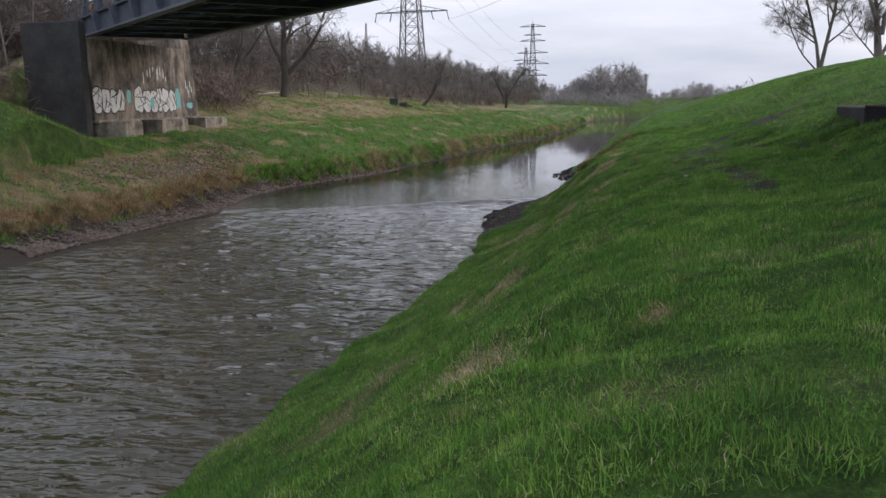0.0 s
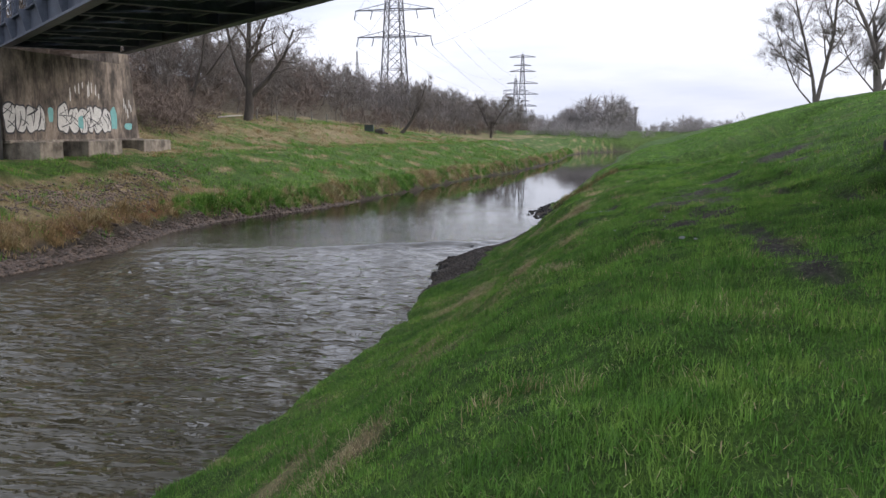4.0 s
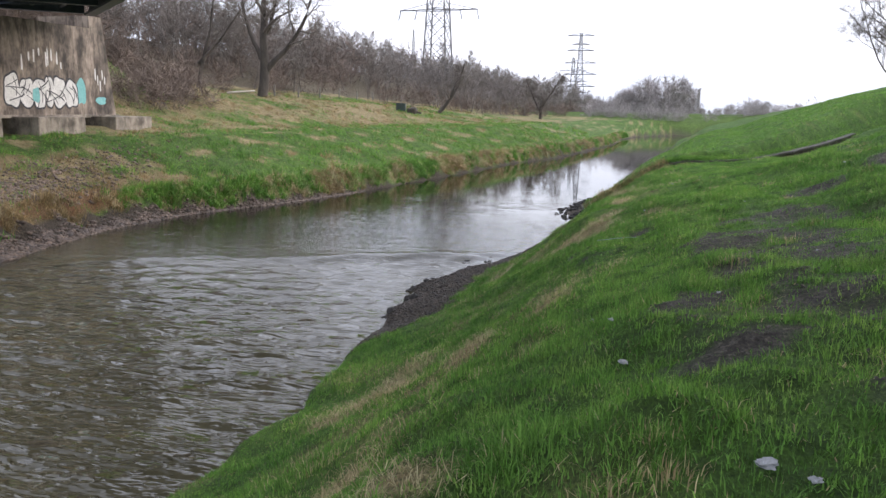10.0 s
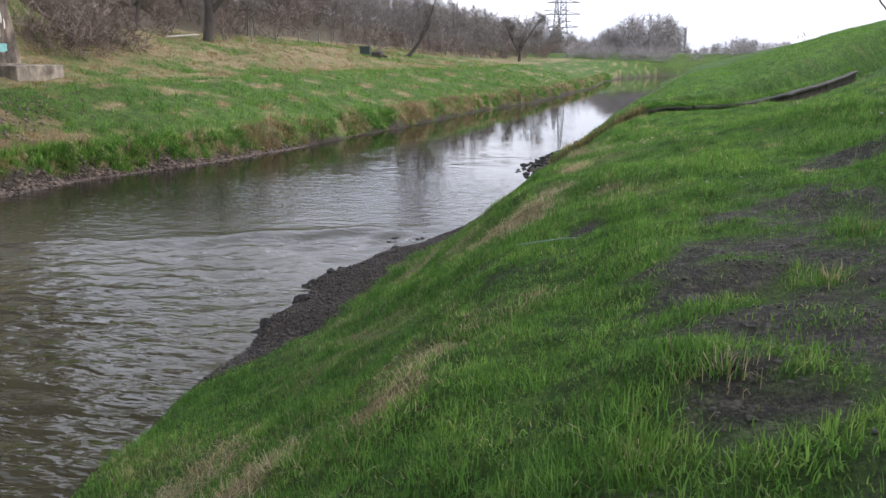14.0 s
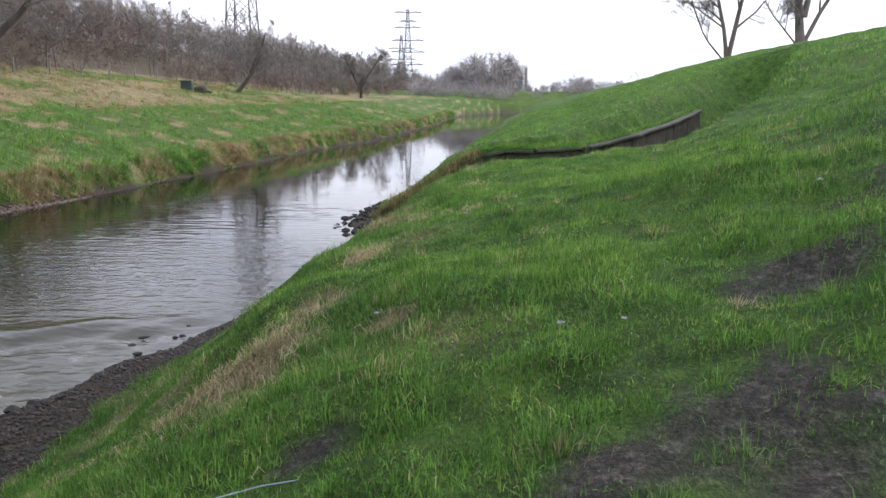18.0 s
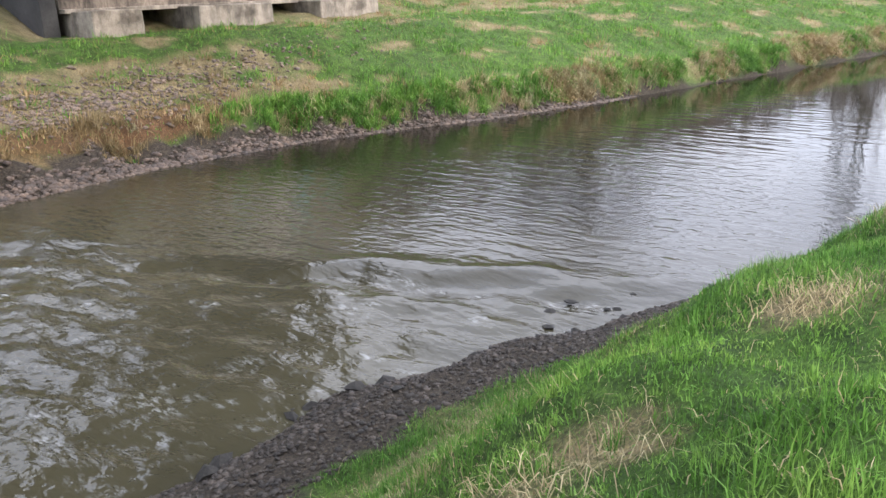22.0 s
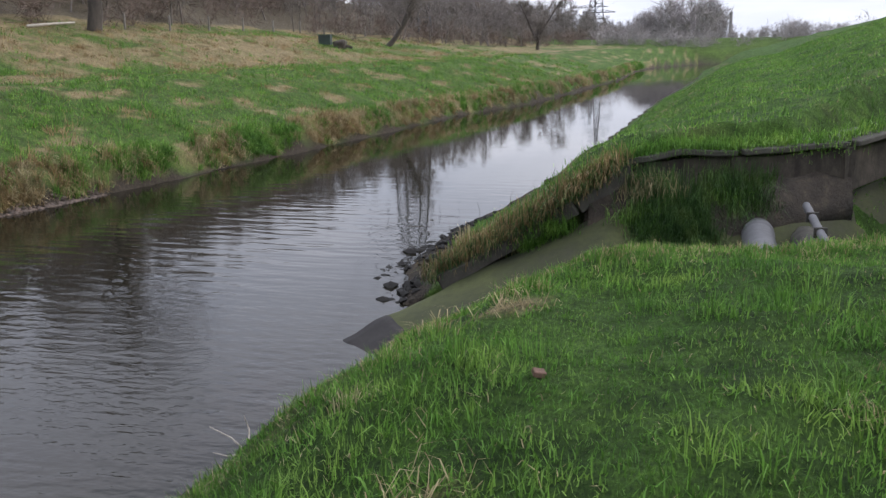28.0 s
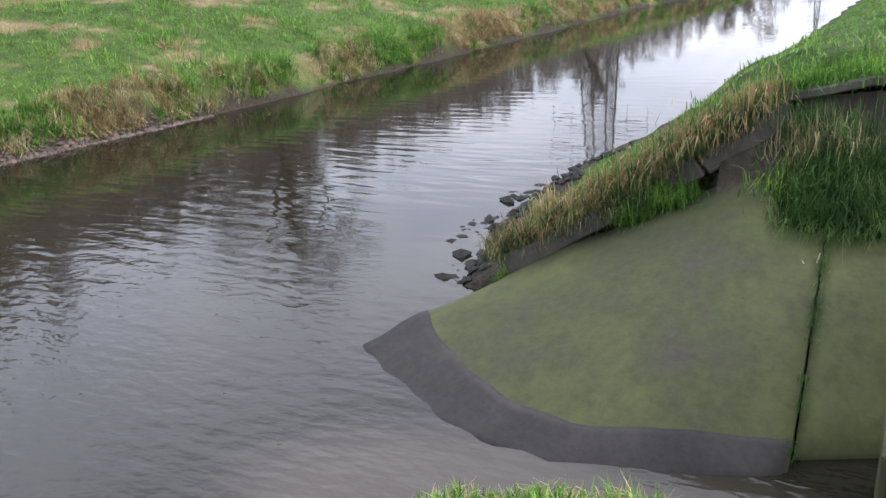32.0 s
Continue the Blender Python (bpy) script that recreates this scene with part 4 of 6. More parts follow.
wood_kinds = [variant(100 + k, 8.0, "tree") for k in range(6)]
round_kinds = [variant(140 + k, 8.0, "round") for k in range(4)]
far_kinds = [variant(180 + k, 8.0, "far") for k in range(5)]
scrub_kinds = [variant(160 + k, 2.6, "scrub") for k in range(6)]
r = np.random.RandomState(8)
spots = []
for k in range(600):
    y = 62 + 340 * r.uniform(0, 1) ** 1.35
    d = r.uniform(23, 50) if y < 130 else r.uniform(19, 46)
    x = table(LEFT_EDGE, min(y, 190)) - d
    spots.append((x, y, float(land(x, y)) - 0.2, r.uniform(0.7, 1.1) * float(np.interp(y, (60, 100, 150, 400), (0.84, 0.9, 0.97, 1.05))) * float(np.interp(d, (20, 50), (1.0, 0.75)))))
for k in range(34):
    x, y = r.uniform(-62, -36), r.uniform(40, 66)
    spots.append((x, y, float(land(x, y)) - 0.2, r.uniform(0.8, 1.15)))
for k in range(34):
    x, y = r.uniform(-62, -36), r.uniform(14, 42)
    spots.append((x, y, float(land(x, y)) - 0.2, r.uniform(0.8, 1.2)))
for k in range(40):
    x, y = r.uniform(-54, -37), r.uniform(84, 150)
    spots.append((x, y, float(land(x, y)) - 0.2, r.uniform(0.75, 1.0)))
scatter("hillside_wood", wood_kinds, [p for p in spots if p[1] < 125], M_TWIG, "bare grey-brown winter wood on the hillside", "wood")
# From here on the far trees take the colour with haze mixed in.
scatter("hillside_wood", wood_kinds, [p for p in spots if p[1] >= 125], M_HAZED_WOOD, "grey winter wood farther along the hillside, paled for haze", "wood")
spots = []
for k in range(230):
    y = 60 + 260 * r.uniform(0, 1) ** 1.6
    d = r.uniform(20, 34) if y < 130 else r.uniform(17, 30)
    x = table(LEFT_EDGE, min(y, 190)) - d
    spots.append((x, y, float(land(x, y)) - 0.1, r.uniform(0.6, 1.25)))
for k in range(60):
    x, y = r.uniform(-45, -31), r.uniform(38, 47)
    spots.append((x, y, float(land(x, y)) - 0.1, r.uniform(0.7, 1.3)))
for k in range(70):
    x, y = r.uniform(-36, -28.5), r.uniform(61, 74)
    spots.append((x, y, float(land(x, y)) - 0.1, r.uniform(0.6, 1.2)))
for k in range(190):
    y = 60 + 250 * r.uniform(0, 1) ** 1.15
    x = table(LEFT_EDGE, min(y, 190)) - r.uniform(28, 50)
    spots.append((x, y, float(land(x, y)) - 0.1, r.uniform(1.4, 2.3)))
scatter("hillside_scrub", scrub_kinds, spots, M_TWIG_RED, "tangled dull brown winter scrub at the wood's edge", "scrub")
spots = []
for k in range(34):
    x = r.uniform(-9, 12.5)
    spots.append((x, r.uniform(224, 244), 2.4, float(np.interp(x, (-9, -3, 3, 8, 12.5), (0.75, 1.1, 1.65, 1.75, 1.15))) * r.uniform(0.75, 1.05)))
scatter("far_tree_clump", round_kinds + far_kinds[:3], spots, M_HAZED_TWIG, "rounded clump of bare trees beyond the river bend", "trees")
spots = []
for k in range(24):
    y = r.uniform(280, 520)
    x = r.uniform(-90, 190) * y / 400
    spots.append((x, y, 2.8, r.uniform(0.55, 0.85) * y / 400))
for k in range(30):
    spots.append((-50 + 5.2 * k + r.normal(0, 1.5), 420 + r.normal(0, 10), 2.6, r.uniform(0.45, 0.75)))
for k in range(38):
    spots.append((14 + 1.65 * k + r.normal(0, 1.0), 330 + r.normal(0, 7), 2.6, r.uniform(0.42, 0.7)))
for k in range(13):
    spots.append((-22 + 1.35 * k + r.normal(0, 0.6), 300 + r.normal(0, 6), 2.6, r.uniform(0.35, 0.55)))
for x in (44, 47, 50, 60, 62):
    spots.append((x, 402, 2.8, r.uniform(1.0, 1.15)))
scatter("far_tree_line", far_kinds, spots, M_HAZED_TWIG, "low line of bare trees along the horizon", "trees")


spots = []
for k in range(95):
    x = -12 + 75 * r.uniform(0, 1) ** 1.4
    y = float(np.interp(x, (-12, 7, 25, 80), (203, 206, 217, 227))) + r.uniform(-1.5, 9)
    spots.append((x, y, max(float(land(x, y)), 0.0) - 0.2, r.uniform(0.8, 1.5)))
scatter("riverside_scrub", scrub_kinds, spots, M_HAZED_TWIG, "tangled scrub lining the shore of the river bend, paled for haze", "scrub")


# ---- pylons ----
def pylon(place, height, half, waist, arms, label, group, turn=0.0, waist_share=0.35, stout=1.0):
    """A lattice mast: half its foot's width, half its waist's width, arms of (height, half length)."""
    top = height
    p = empty("electricity_pylon", pose(*place, 0, 0, turn), label, "pylon", group)

    def w(z):
        return half + (waist - half) * min(z / (waist_share * top), 1) if z < waist_share * top else waist + (0.4 - waist) * ((z - waist_share * top) / (top * (1 - waist_share)))

    zs = [0]
    while zs[-1] < top - 0.6:
        zs.append(min(zs[-1] + max(w(zs[-1]) * 1.7, 0.9), top))
    for sx, sy in ((1, 1), (1, -1), (-1, -1), (-1, 1)):
        bm = bmesh.new()
        for a, b in zip(zs, zs[1:]):
            add_beam(bm, (sx * w(a), sy * w(a), a), (sx * w(b), sy * w(b), b), 0.17 * (0.8 + 0.2 * stout))
        part("leg", bm, M_PYLON, p)
    for ax in range(4):
        bm = bmesh.new()
        c = [(1, 1), (1, -1), (-1, -1), (-1, 1)]
        (x0, y0), (x1, y1) = c[ax], c[(ax + 1) % 4]
        for a, b in zip(zs, zs[1:]):
            add_beam(bm, (x0 * w(a), y0 * w(a), a), (x1 * w(b), y1 * w(b), b), 0.09 * (0.8 + 0.2 * stout))
            add_beam(bm, (x1 * w(a), y1 * w(a), a), (x0 * w(b), y0 * w(b), b), 0.09 * (0.8 + 0.2 * stout))
            add_beam(bm, (x0 * w(b), y0 * w(b), b), (x1 * w(b), y1 * w(b), b), 0.08 * (0.8 + 0.2 * stout))
        part("lattice", bm, M_PYLON, p)
    for z, reach in arms:
        bm = bmesh.new()
        for sy in (-1, 1):
            add_beam(bm, (-reach, 0, z), (0, sy * w(z), z), 0.12 * stout)
            add_beam(bm, (reach, 0, z), (0, sy * w(z), z), 0.12 * stout)
        for s in (-1, 1):
            add_beam(bm, (s * reach, 0, z), (s * w(z), 0, z + reach * 0.16), 0.09 * stout)
            for f in (0.35, 0.6, 0.8):
                add_beam(bm, (s * reach * f, 0, z), (s * reach * (f + 0.08), 0, z + reach * 0.16 * (1 - f)), 0.06 * stout)
        crossarm = part("crossarm", bm, M_PYLON, p)
        for s in (-1, 1) if stout < 1.5 else ():
            for f in (0.55, 0.97):
                part("insulator", beam_bm((s * reach * f, 0, z - 0.05), (s * reach * f + s * 0.35, 0, z - 1.5), 0.12 * stout), M_STEEL, crossarm)
    part("peak", beam_bm((0, 0, top - 0.2), (0, 0, top + 1.2), 0.1), M_PYLON, p)
    return p


pylon((-31.2, 150, 3.4), 38, 2.6, 1.85, ((16.7, 6.5), (21.1, 6.9), (25.7, 6.2)), "grey steel lattice pylon rising out of the wood", "pylons", -4, 0.22)
pylon((-28.5, 396, 3.0), 36, 3.4, 1.6, ((12.6, 6.6), (17.9, 7.2), (22.7, 6.9), (28, 5.8), (30.6, 3.8), (34.3, 5.9)), "distant grey steel lattice pylon with six crossarms", "pylons", 3, 0.35, 2.2)
pylon((-33.5, 420, 3.0), 27, 3.2, 1.5, ((10.6, 6.2), (15.7, 6.6), (20.5, 6.2)), "distant grey steel lattice pylon", "pylons", 3, 0.35, 1.8)
pylon((-189, 700, 2.9), 67, 4.5, 1.8, ((56, 10),), "far pale lattice pylon behind the wooded hill", "pylons", 0)


def wire(a, b, sag):
    pts = [(a[0] + (b[0] - a[0]) * k / 24, a[1] + (b[1] - a[1]) * k / 24, a[2] + (b[2] - a[2]) * k / 24 - sag * 4 * (k / 24) * (1 - k / 24)) for k in range(25)]
    v, f = tube_arrays([(np.array(pts), np.full(25, 0.02))], 3)
    return tagged(fast_mesh("power_line", v, f, np.full(len(f), 4), M_STEEL), "thin dark overhead power line between pylons", "cable", "power lines")


for z, reach in ((16.7, 6.5), (21.1, 6.9), (25.7, 6.2)):
    for s in (-1, 1):
        wire((-31.2 + s * reach, 150, 3.4 + z - 1.5), (60 + s * reach, -130, 8 + z), 5.5)
        wire((-31.2 + s * reach, 150, 3.4 + z - 1.5), (-28.5 + s * reach, 396, 3.0 + z), 6.0)

chimney_mat = plain("grey_brick_stack", [(0.3, (0.16, 0.15, 0.15)), (0.7, (0.24, 0.23, 0.23))], 0.2)
for x, y, h, r0 in ((45.5, 840, 25, 1.6), (-43, 840, 11, 1.0)):
    ch = empty("factory_chimney", pose(x, y, 2), "tall thin grey factory chimney on the horizon", "chimney", "chimneys")
    v, f = tube_arrays([(np.array([(0, 0, 0), (0, 0, h * 0.97)]), np.array([r0, r0 * 0.8])), (np.array([(0, 0, h * 0.97), (0, 0, h)]), np.array([r0 * 0.95, r0 * 0.95]))], 10)
    fast_mesh("stack", v, f, np.full(len(f), 4), chimney_mat, ch)


# ---- grass ----
def grass_material(name, stops, low, high, trans=0.25):
    m, nodes, links, b = mat(name, 0.6, spec=0.25)
    co = nodes.new("ShaderNodeNewGeometry").outputs["Position"]
    col = ramp(nodes, links, noise_node(nodes, links, co, 2.4, 6, 0.7), stops)
    broad = ramp(nodes, links, noise_node(nodes, links, co, 0.45, 3, 0.6), [(0.35, (0.8, 0.84, 0.85)), (0.65, (1.2, 1.13, 1.1))])
    col = mix(nodes, links, 1.0, col, broad, "MULTIPLY")
    rnd = nodes.new("ShaderNodeNewGeometry").outputs["Random Per Island"]
    col = mix(nodes, links, 1.0, col, ramp(nodes, links, rnd, [(0.0, low), (1.0, high)]), "MULTIPLY")
    links.new(col, b.inputs["Base Color"])
    b.inputs["Subsurface Weight"].default_value = 0.0
    t = nodes.new("ShaderNodeBsdfTranslucent")
    links.new(col, t.inputs["Color"])
    mixer = nodes.new("ShaderNodeMixShader")
    mixer.inputs[0].default_value = trans
    links.new(b.outputs[0], mixer.inputs[1])
    links.new(t.outputs[0], mixer.inputs[2])
    links.new(mixer.outputs[0], nodes["Material Output"].inputs[0])
    return m


M_GRASS = grass_material("green_grass", [(0.36, (0.066, 0.168, 0.026)), (0.5, (0.115, 0.25, 0.042)), (0.64, (0.19, 0.32, 0.064))], (0.4, 0.45, 0.38), (1.55, 1.5, 1.6), 0.36)
M_STRAW = grass_material("dry_grass", [(0.36, (0.29, 0.245, 0.135)), (0.64, (0.52, 0.455, 0.29))], (0.6, 0.55, 0.5), (1.25, 1.25, 1.2), 0.35)

M_BROWN = grass_material("dead_brown_grass", [(0.36, (0.19, 0.145, 0.072)), (0.64, (0.37, 0.285, 0.155))], (0.6, 0.6, 0.55), (1.3, 1.25, 1.2), 0.3)


def blades(name, x, y, z, height, width, material, label, seed, lean=0.55, joints=True, way=None, low=0.0):
    """Many bent blades of grass in one mesh, rooted at x, y, z."""
    r = np.random.RandomState(seed)
    n = len(x)
    a = r.uniform(0, math.tau, n)
    ln = (low + np.abs(r.normal(0, lean, n))).clip(0, 1.6)
    b = r.uniform(0, math.tau, n) if way is None else way + r.normal(0, 0.5, n)
    ux, uy = np.cos(a) * width / 2, np.sin(a) * width / 2
    bx, by = np.cos(b), np.sin(b)
    root = np.stack([x, y, z - 0.015], -1)
    side = np.stack([ux, uy, np.zeros(n)], -1)
    tip = root + np.stack([bx * np.sin(ln) * height, by * np.sin(ln) * height, np.cos(ln) * height], -1)
    if joints:
        l2 = ln * 0.45
        mid = root + 0.55 * np.stack([bx * np.sin(l2) * height, by * np.sin(l2) * height, np.cos(l2) * height], -1)
        v = np.stack([root - side, root + side, mid + side * 0.8, mid - side * 0.8, tip], 1).reshape(-1, 3)
        k = np.arange(n)[:, None] * 5
        loops = np.concatenate([k, k + 1, k + 2, k + 3, k + 3, k + 2, k + 4], 1)
        sizes = np.tile([4, 3], n)
    else:
        v = np.stack([root - side, root + side, tip], 1).reshape(-1, 3)
        loops = np.arange(n * 3)
        sizes = np.full(n, 3)
    return tagged(fast_mesh(name, v, loops, sizes, material), label, "grass", kind="stuff")


def sow(seed, count, x0, x1, y0, y1):
    r = np.random.RandomState(seed)
    return r.uniform(x0, x1, count), r.uniform(y0, y1, count), r


def meadow(seed, count, x0, x1, y0, y1, h, w, joints, right=True, lo=1.0, hi=1e9, lean=0.55):
    x, y, r = sow(seed, count, x0, x1, y0, y1)
    d = x - table(RIGHT_EDGE, y) if right else table(LEFT_EDGE, y) - x
    if right:
        lo = np.interp(y, (32, 34.5, 42, 45, 48, 52), (-0.2, 1.2, 1.35, 0.65, 0.35, 0.6))
    keep = (d > lo) & (d < hi) & (bare_cover(x, y) < 0.5) & (r.uniform(0, 1, count) > mud_cover(x, y) * 0.82)
    if not right:
        keep &= ~((x < -25.6) & (y > 44.5) & (y < 61.5))
    x, y, d = x[keep], y[keep], d[keep]
    dry = dry_cover(x, y)
    is_dry = r.uniform(0, 1, len(x)) < dry * 0.72 + (0.05 if right else 0.2)
    tuft = np.clip(humps(x, y, 0.36, 31) * 0.8 + humps(x, y, 1.1, 32) * 0.55 + 0.42, 0.02, 1.6)
    if not right:
        tuft = np.clip(humps(x, y, 0.7, 35) * 1.0 + humps(x, y, 2.2, 36) * 0.6 + 0.45, 0, 2)
    height = h * (0.55 + 0.8 * tuft) * r.uniform(0.55, 1.25, len(x)) * np.where(mud_cover(x, y) > 0.2, 0.5, 1) * np.where(right & (dry > 0.6), 0.7, 1) * (np.interp(y, (43.5, 45.5), (1, 0.6)) if right and h < 0.13 else 1)
    return x, y, land(x, y), height, w * r.uniform(0.7, 1.3, len(x)), is_dry


for seed, args in ((41, (205000, -4.9, 6.2, 6, 48.5, 0.1, 0.0075, True, True, 0.9)),
                   (40, (540000, -4.9, 6.2, 6, 48.5, 0.075, 0.0105, False, True, 0.9)),
                   (45, (260000, -1.5, 6.0, 6, 47.5, 0.1, 0.0072, False, True, 0.9)),
                   (42, (140000, 5.5, 18, 8, 52, 0.11, 0.018, False, True, 1.0)),
                   (43, (150000, -2, 22, 50, 110, 0.14, 0.028, False, True, 0.7)),
                   (44, (240000, -33, -5, 26, 118, 0.15, 0.03, False, False, 0.4, 24))):
    x, y, z, hgt, wid, is_dry = meadow(seed, *args)
    g = ~is_dry
    blades("grass", x[g], y[g], z[g], hgt[g], wid[g], M_GRASS, "lush short green meadow grass on the bank", seed, lean=0.95, joints=args[7])
    blades("dry_grass", x[is_dry], y[is_dry], z[is_dry], hgt[is_dry] * 1.05, wid[is_dry] * 0.8, M_BROWN if seed == 44 else M_STRAW, "dry straw-coloured grass among the green", seed + 50, lean=0.6, joints=args[7], low=0.6)

# thicker tussocks near the path, blades fanning out from their middle
r = np.random.RandomState(71)
cx, cy = r.uniform(-4.6, 7.5, 3400), r.uniform(7, 48, 3400)
keep = (cx - table(RIGHT_EDGE, cy) > np.interp(cy, (32, 34.5, 42, 45), (0.0, 1.3, 1.45, 0.8))) & (mud_cover(cx, cy) < 0.5) & (bare_cover(cx, cy) < 0.5) & (wobble(cx, cy, 2.4, 34) + r.normal(0, 0.4, 3400) > -0.2)
cx, cy = cx[keep], cy[keep]
for nm, share, m, lab, hh in (("grass", 0.86, M_GRASS, "thick green grass tussocks in the meadow", 0.125), ("dry_grass", 0.14, M_STRAW, "dry pale grass tussocks in the meadow", 0.11)):
    pick = r.uniform(0, 1, len(cx)) < share
    n_in = 56
    big = r.uniform(0.5, 1.3, pick.sum())
    tx, ty = np.repeat(cx[pick], n_in), np.repeat(cy[pick], n_in)
    rad, ang = np.abs(r.normal(0, 0.12, len(tx))) * np.repeat(big, n_in), r.uniform(0, math.tau, len(tx))
    tx, ty = tx + rad * np.cos(ang), ty + rad * np.sin(ang)
    blades(nm, tx, ty, land(tx, ty), hh * np.repeat(big, n_in) * r.uniform(0.6, 1.25, len(tx)), r.uniform(0.0045, 0.007, len(tx)), m, lab, 72, 0.75, True, ang)

# loose straw lying over the mats
r = np.random.RandomState(75)
tx, ty = [], []
for cx, cy, rx, ry in STRAW_MATS:
    n = int(190 * rx * ry / 0.12)
    tx.append(r.normal(cx, rx * 0.6, n))
    ty.append(r.normal(cy, ry * 0.6, n))
tx, ty = np.concatenate(tx), np.concatenate(ty)
blades("dry_grass", tx, ty, land(tx, ty) + 0.02, r.uniform(0.07, 0.2, len(tx)), r.uniform(0.004, 0.007, len(tx)), M_STRAW, "pale flattened straw lying over the turf", 76, 0.3, True, None, 1.0)

# clumps hanging over the cut edge of the far bank, with dark gaps between them
r = np.random.RandomState(61)
cy = np.concatenate([22 + 28 * r.uniform(0, 1, 300), 48 + 30 * r.uniform(0, 1, 1300), 78 + 95 * r.uniform(0, 1, 1400) ** 1.3])
back = np.interp(cy, (44, 51), (1.0, 0))
cd = back + 0.2 + 0.95 * r.uniform(0, 1, len(cy)) ** 1.2
cx = table(LEFT_EDGE, cy) - cd
keep = humps(cx * 0.2, cy, 0.8, 12) + r.normal(0, 0.3, len(cy)) > -0.35
cx, cy, cd = cx[keep], cy[keep], cd[keep]
tone = humps(cx * 0.3, cy, 2.2, 13) + r.normal(0, 0.45, len(cx)) + np.interp(cy, (44, 52), (0.8, 0.3))
for nm, pick, m, lab in (("dry_grass", (tone > 0.35) & (tone < 0.8), M_STRAW, "pale straw tussocks overhanging the cut bank"), ("dry_grass", tone >= 0.8, M_BROWN, "dead brown tussocks overhanging the cut bank"), ("grass", tone <= 0.35, M_GRASS, "green tussocks overhanging the cut bank")):
    n_in = 34
    big = r.uniform(0.6, 1.35, pick.sum())
    tx, ty = np.repeat(cx[pick], n_in), np.repeat(cy[pick], n_in)
    rad, ang = np.abs(r.normal(0, 0.13, len(tx))) * np.repeat(big, n_in), r.uniform(0, math.tau, len(tx))
    tx, ty = tx + rad * np.cos(ang) * 0.7, ty + rad * np.sin(ang)
    blades(nm, tx, ty, land(tx, ty) + 0.04, 0.42 * np.repeat(big, n_in) * r.uniform(0.5, 1.15, len(tx)), r.uniform(0.016, 0.03, len(tx)), m, lab, 62, 1.25, True, np.where(r.uniform(0, 1, len(tx)) < 0.75, 0.0, ang))

# coarse tufts standing out of the far bank
r = np.random.RandomState(171)
cy = 26 + 110 * r.uniform(0, 1, 4200) ** 1.2
cd = 0.9 + 22 * r.uniform(0, 1, 4200) ** 1.4
cx = table(LEFT_EDGE, cy) - cd
keep = ~((cx < -25.6) & (cy > 44.5) & (cy < 61.5)) & (wobble(cx, cy, 3.0, 37) + r.normal(0, 0.4, 4200) > -0.2)
cx, cy = cx[keep], cy[keep]
is_straw = r.uniform(0, 1, len(cx)) < dry_cover(cx, cy) * 0.7 + 0.03 + bluff_cover(cx, cy)
for nm, pick, m, lab in (("grass", ~is_straw, M_GRASS, "coarse green tufts on the far bank"), ("dry_grass", is_straw, M_BROWN, "coarse straw-coloured tufts on the far bank")):
    n_in = 26
    big = r.uniform(0.6, 1.5, pick.sum())
    tx, ty = np.repeat(cx[pick], n_in), np.repeat(cy[pick], n_in)
    rad, ang = np.abs(r.normal(0, 0.2, len(tx))) * np.repeat(big, n_in), r.uniform(0, math.tau, len(tx))
    tx, ty = tx + rad * np.cos(ang), ty + rad * np.sin(ang)
    blades(nm, tx, ty, land(tx, ty), 0.24 * np.repeat(big, n_in) * r.uniform(0.6, 1.25, len(tx)), r.uniform(0.025, 0.045, len(tx)), m, lab, 172, 0.95, False, ang)

# rank tufts along the lip of the side channel
r = np.random.RandomState(191)
n = 14000
tx = r.uniform(1.4, 7.0, n)
ty = np.interp(tx, (1.4, 3, 4.5, 7.0), (46.0, 46.0, 46.2, 47.0)) + r.normal(-0.12, 0.16, n)
hgt = 0.07 * np.clip(0.55 + wobble(tx, ty, 0.35, 38) * 0.5, 0.15, 1.3) * r.uniform(0.6, 1.3, n) + 0.03
k = r.uniform(0, 1, n) < 0.72
blades("grass", tx[k], ty[k], land(tx[k], ty[k]), hgt[k], r.uniform(0.004, 0.007, k.sum()), M_GRASS, "rank yellowish green tufts along the channel's lip", 192, 0.8)
k = ~k
blades("dry_grass", tx[k], ty[k], land(tx[k], ty[k]), hgt[k], r.uniform(0.004, 0.006, k.sum()), M_STRAW, "dry stems along the channel's lip", 193, 1.0)


# ---- stones ----
M_ROCK = plain("dark_wet_rock", [(0.3, (0.012, 0.012, 0.011)), (0.7, (0.04, 0.037, 0.033))], 6, 0.85, fine=30, spec=0.3)


def stone_variants(n, seed, flat=0.6):
    out = []
    for k in range(n):
        bm = bmesh.new()
        bmesh.ops.create_icosphere(bm, subdivisions=1, radius=0.5)
        r = np.random.RandomState(seed + k)
        for v in bm.verts:
            v.co *= 1 + r.normal(0, 0.3)
            v.co.z *= flat
        me = bpy.data.meshes.new("stone")
        bm.to_mesh(me)
        bm.free()
        out.append(me)
    return out


STONES = stone_variants(6, 300)


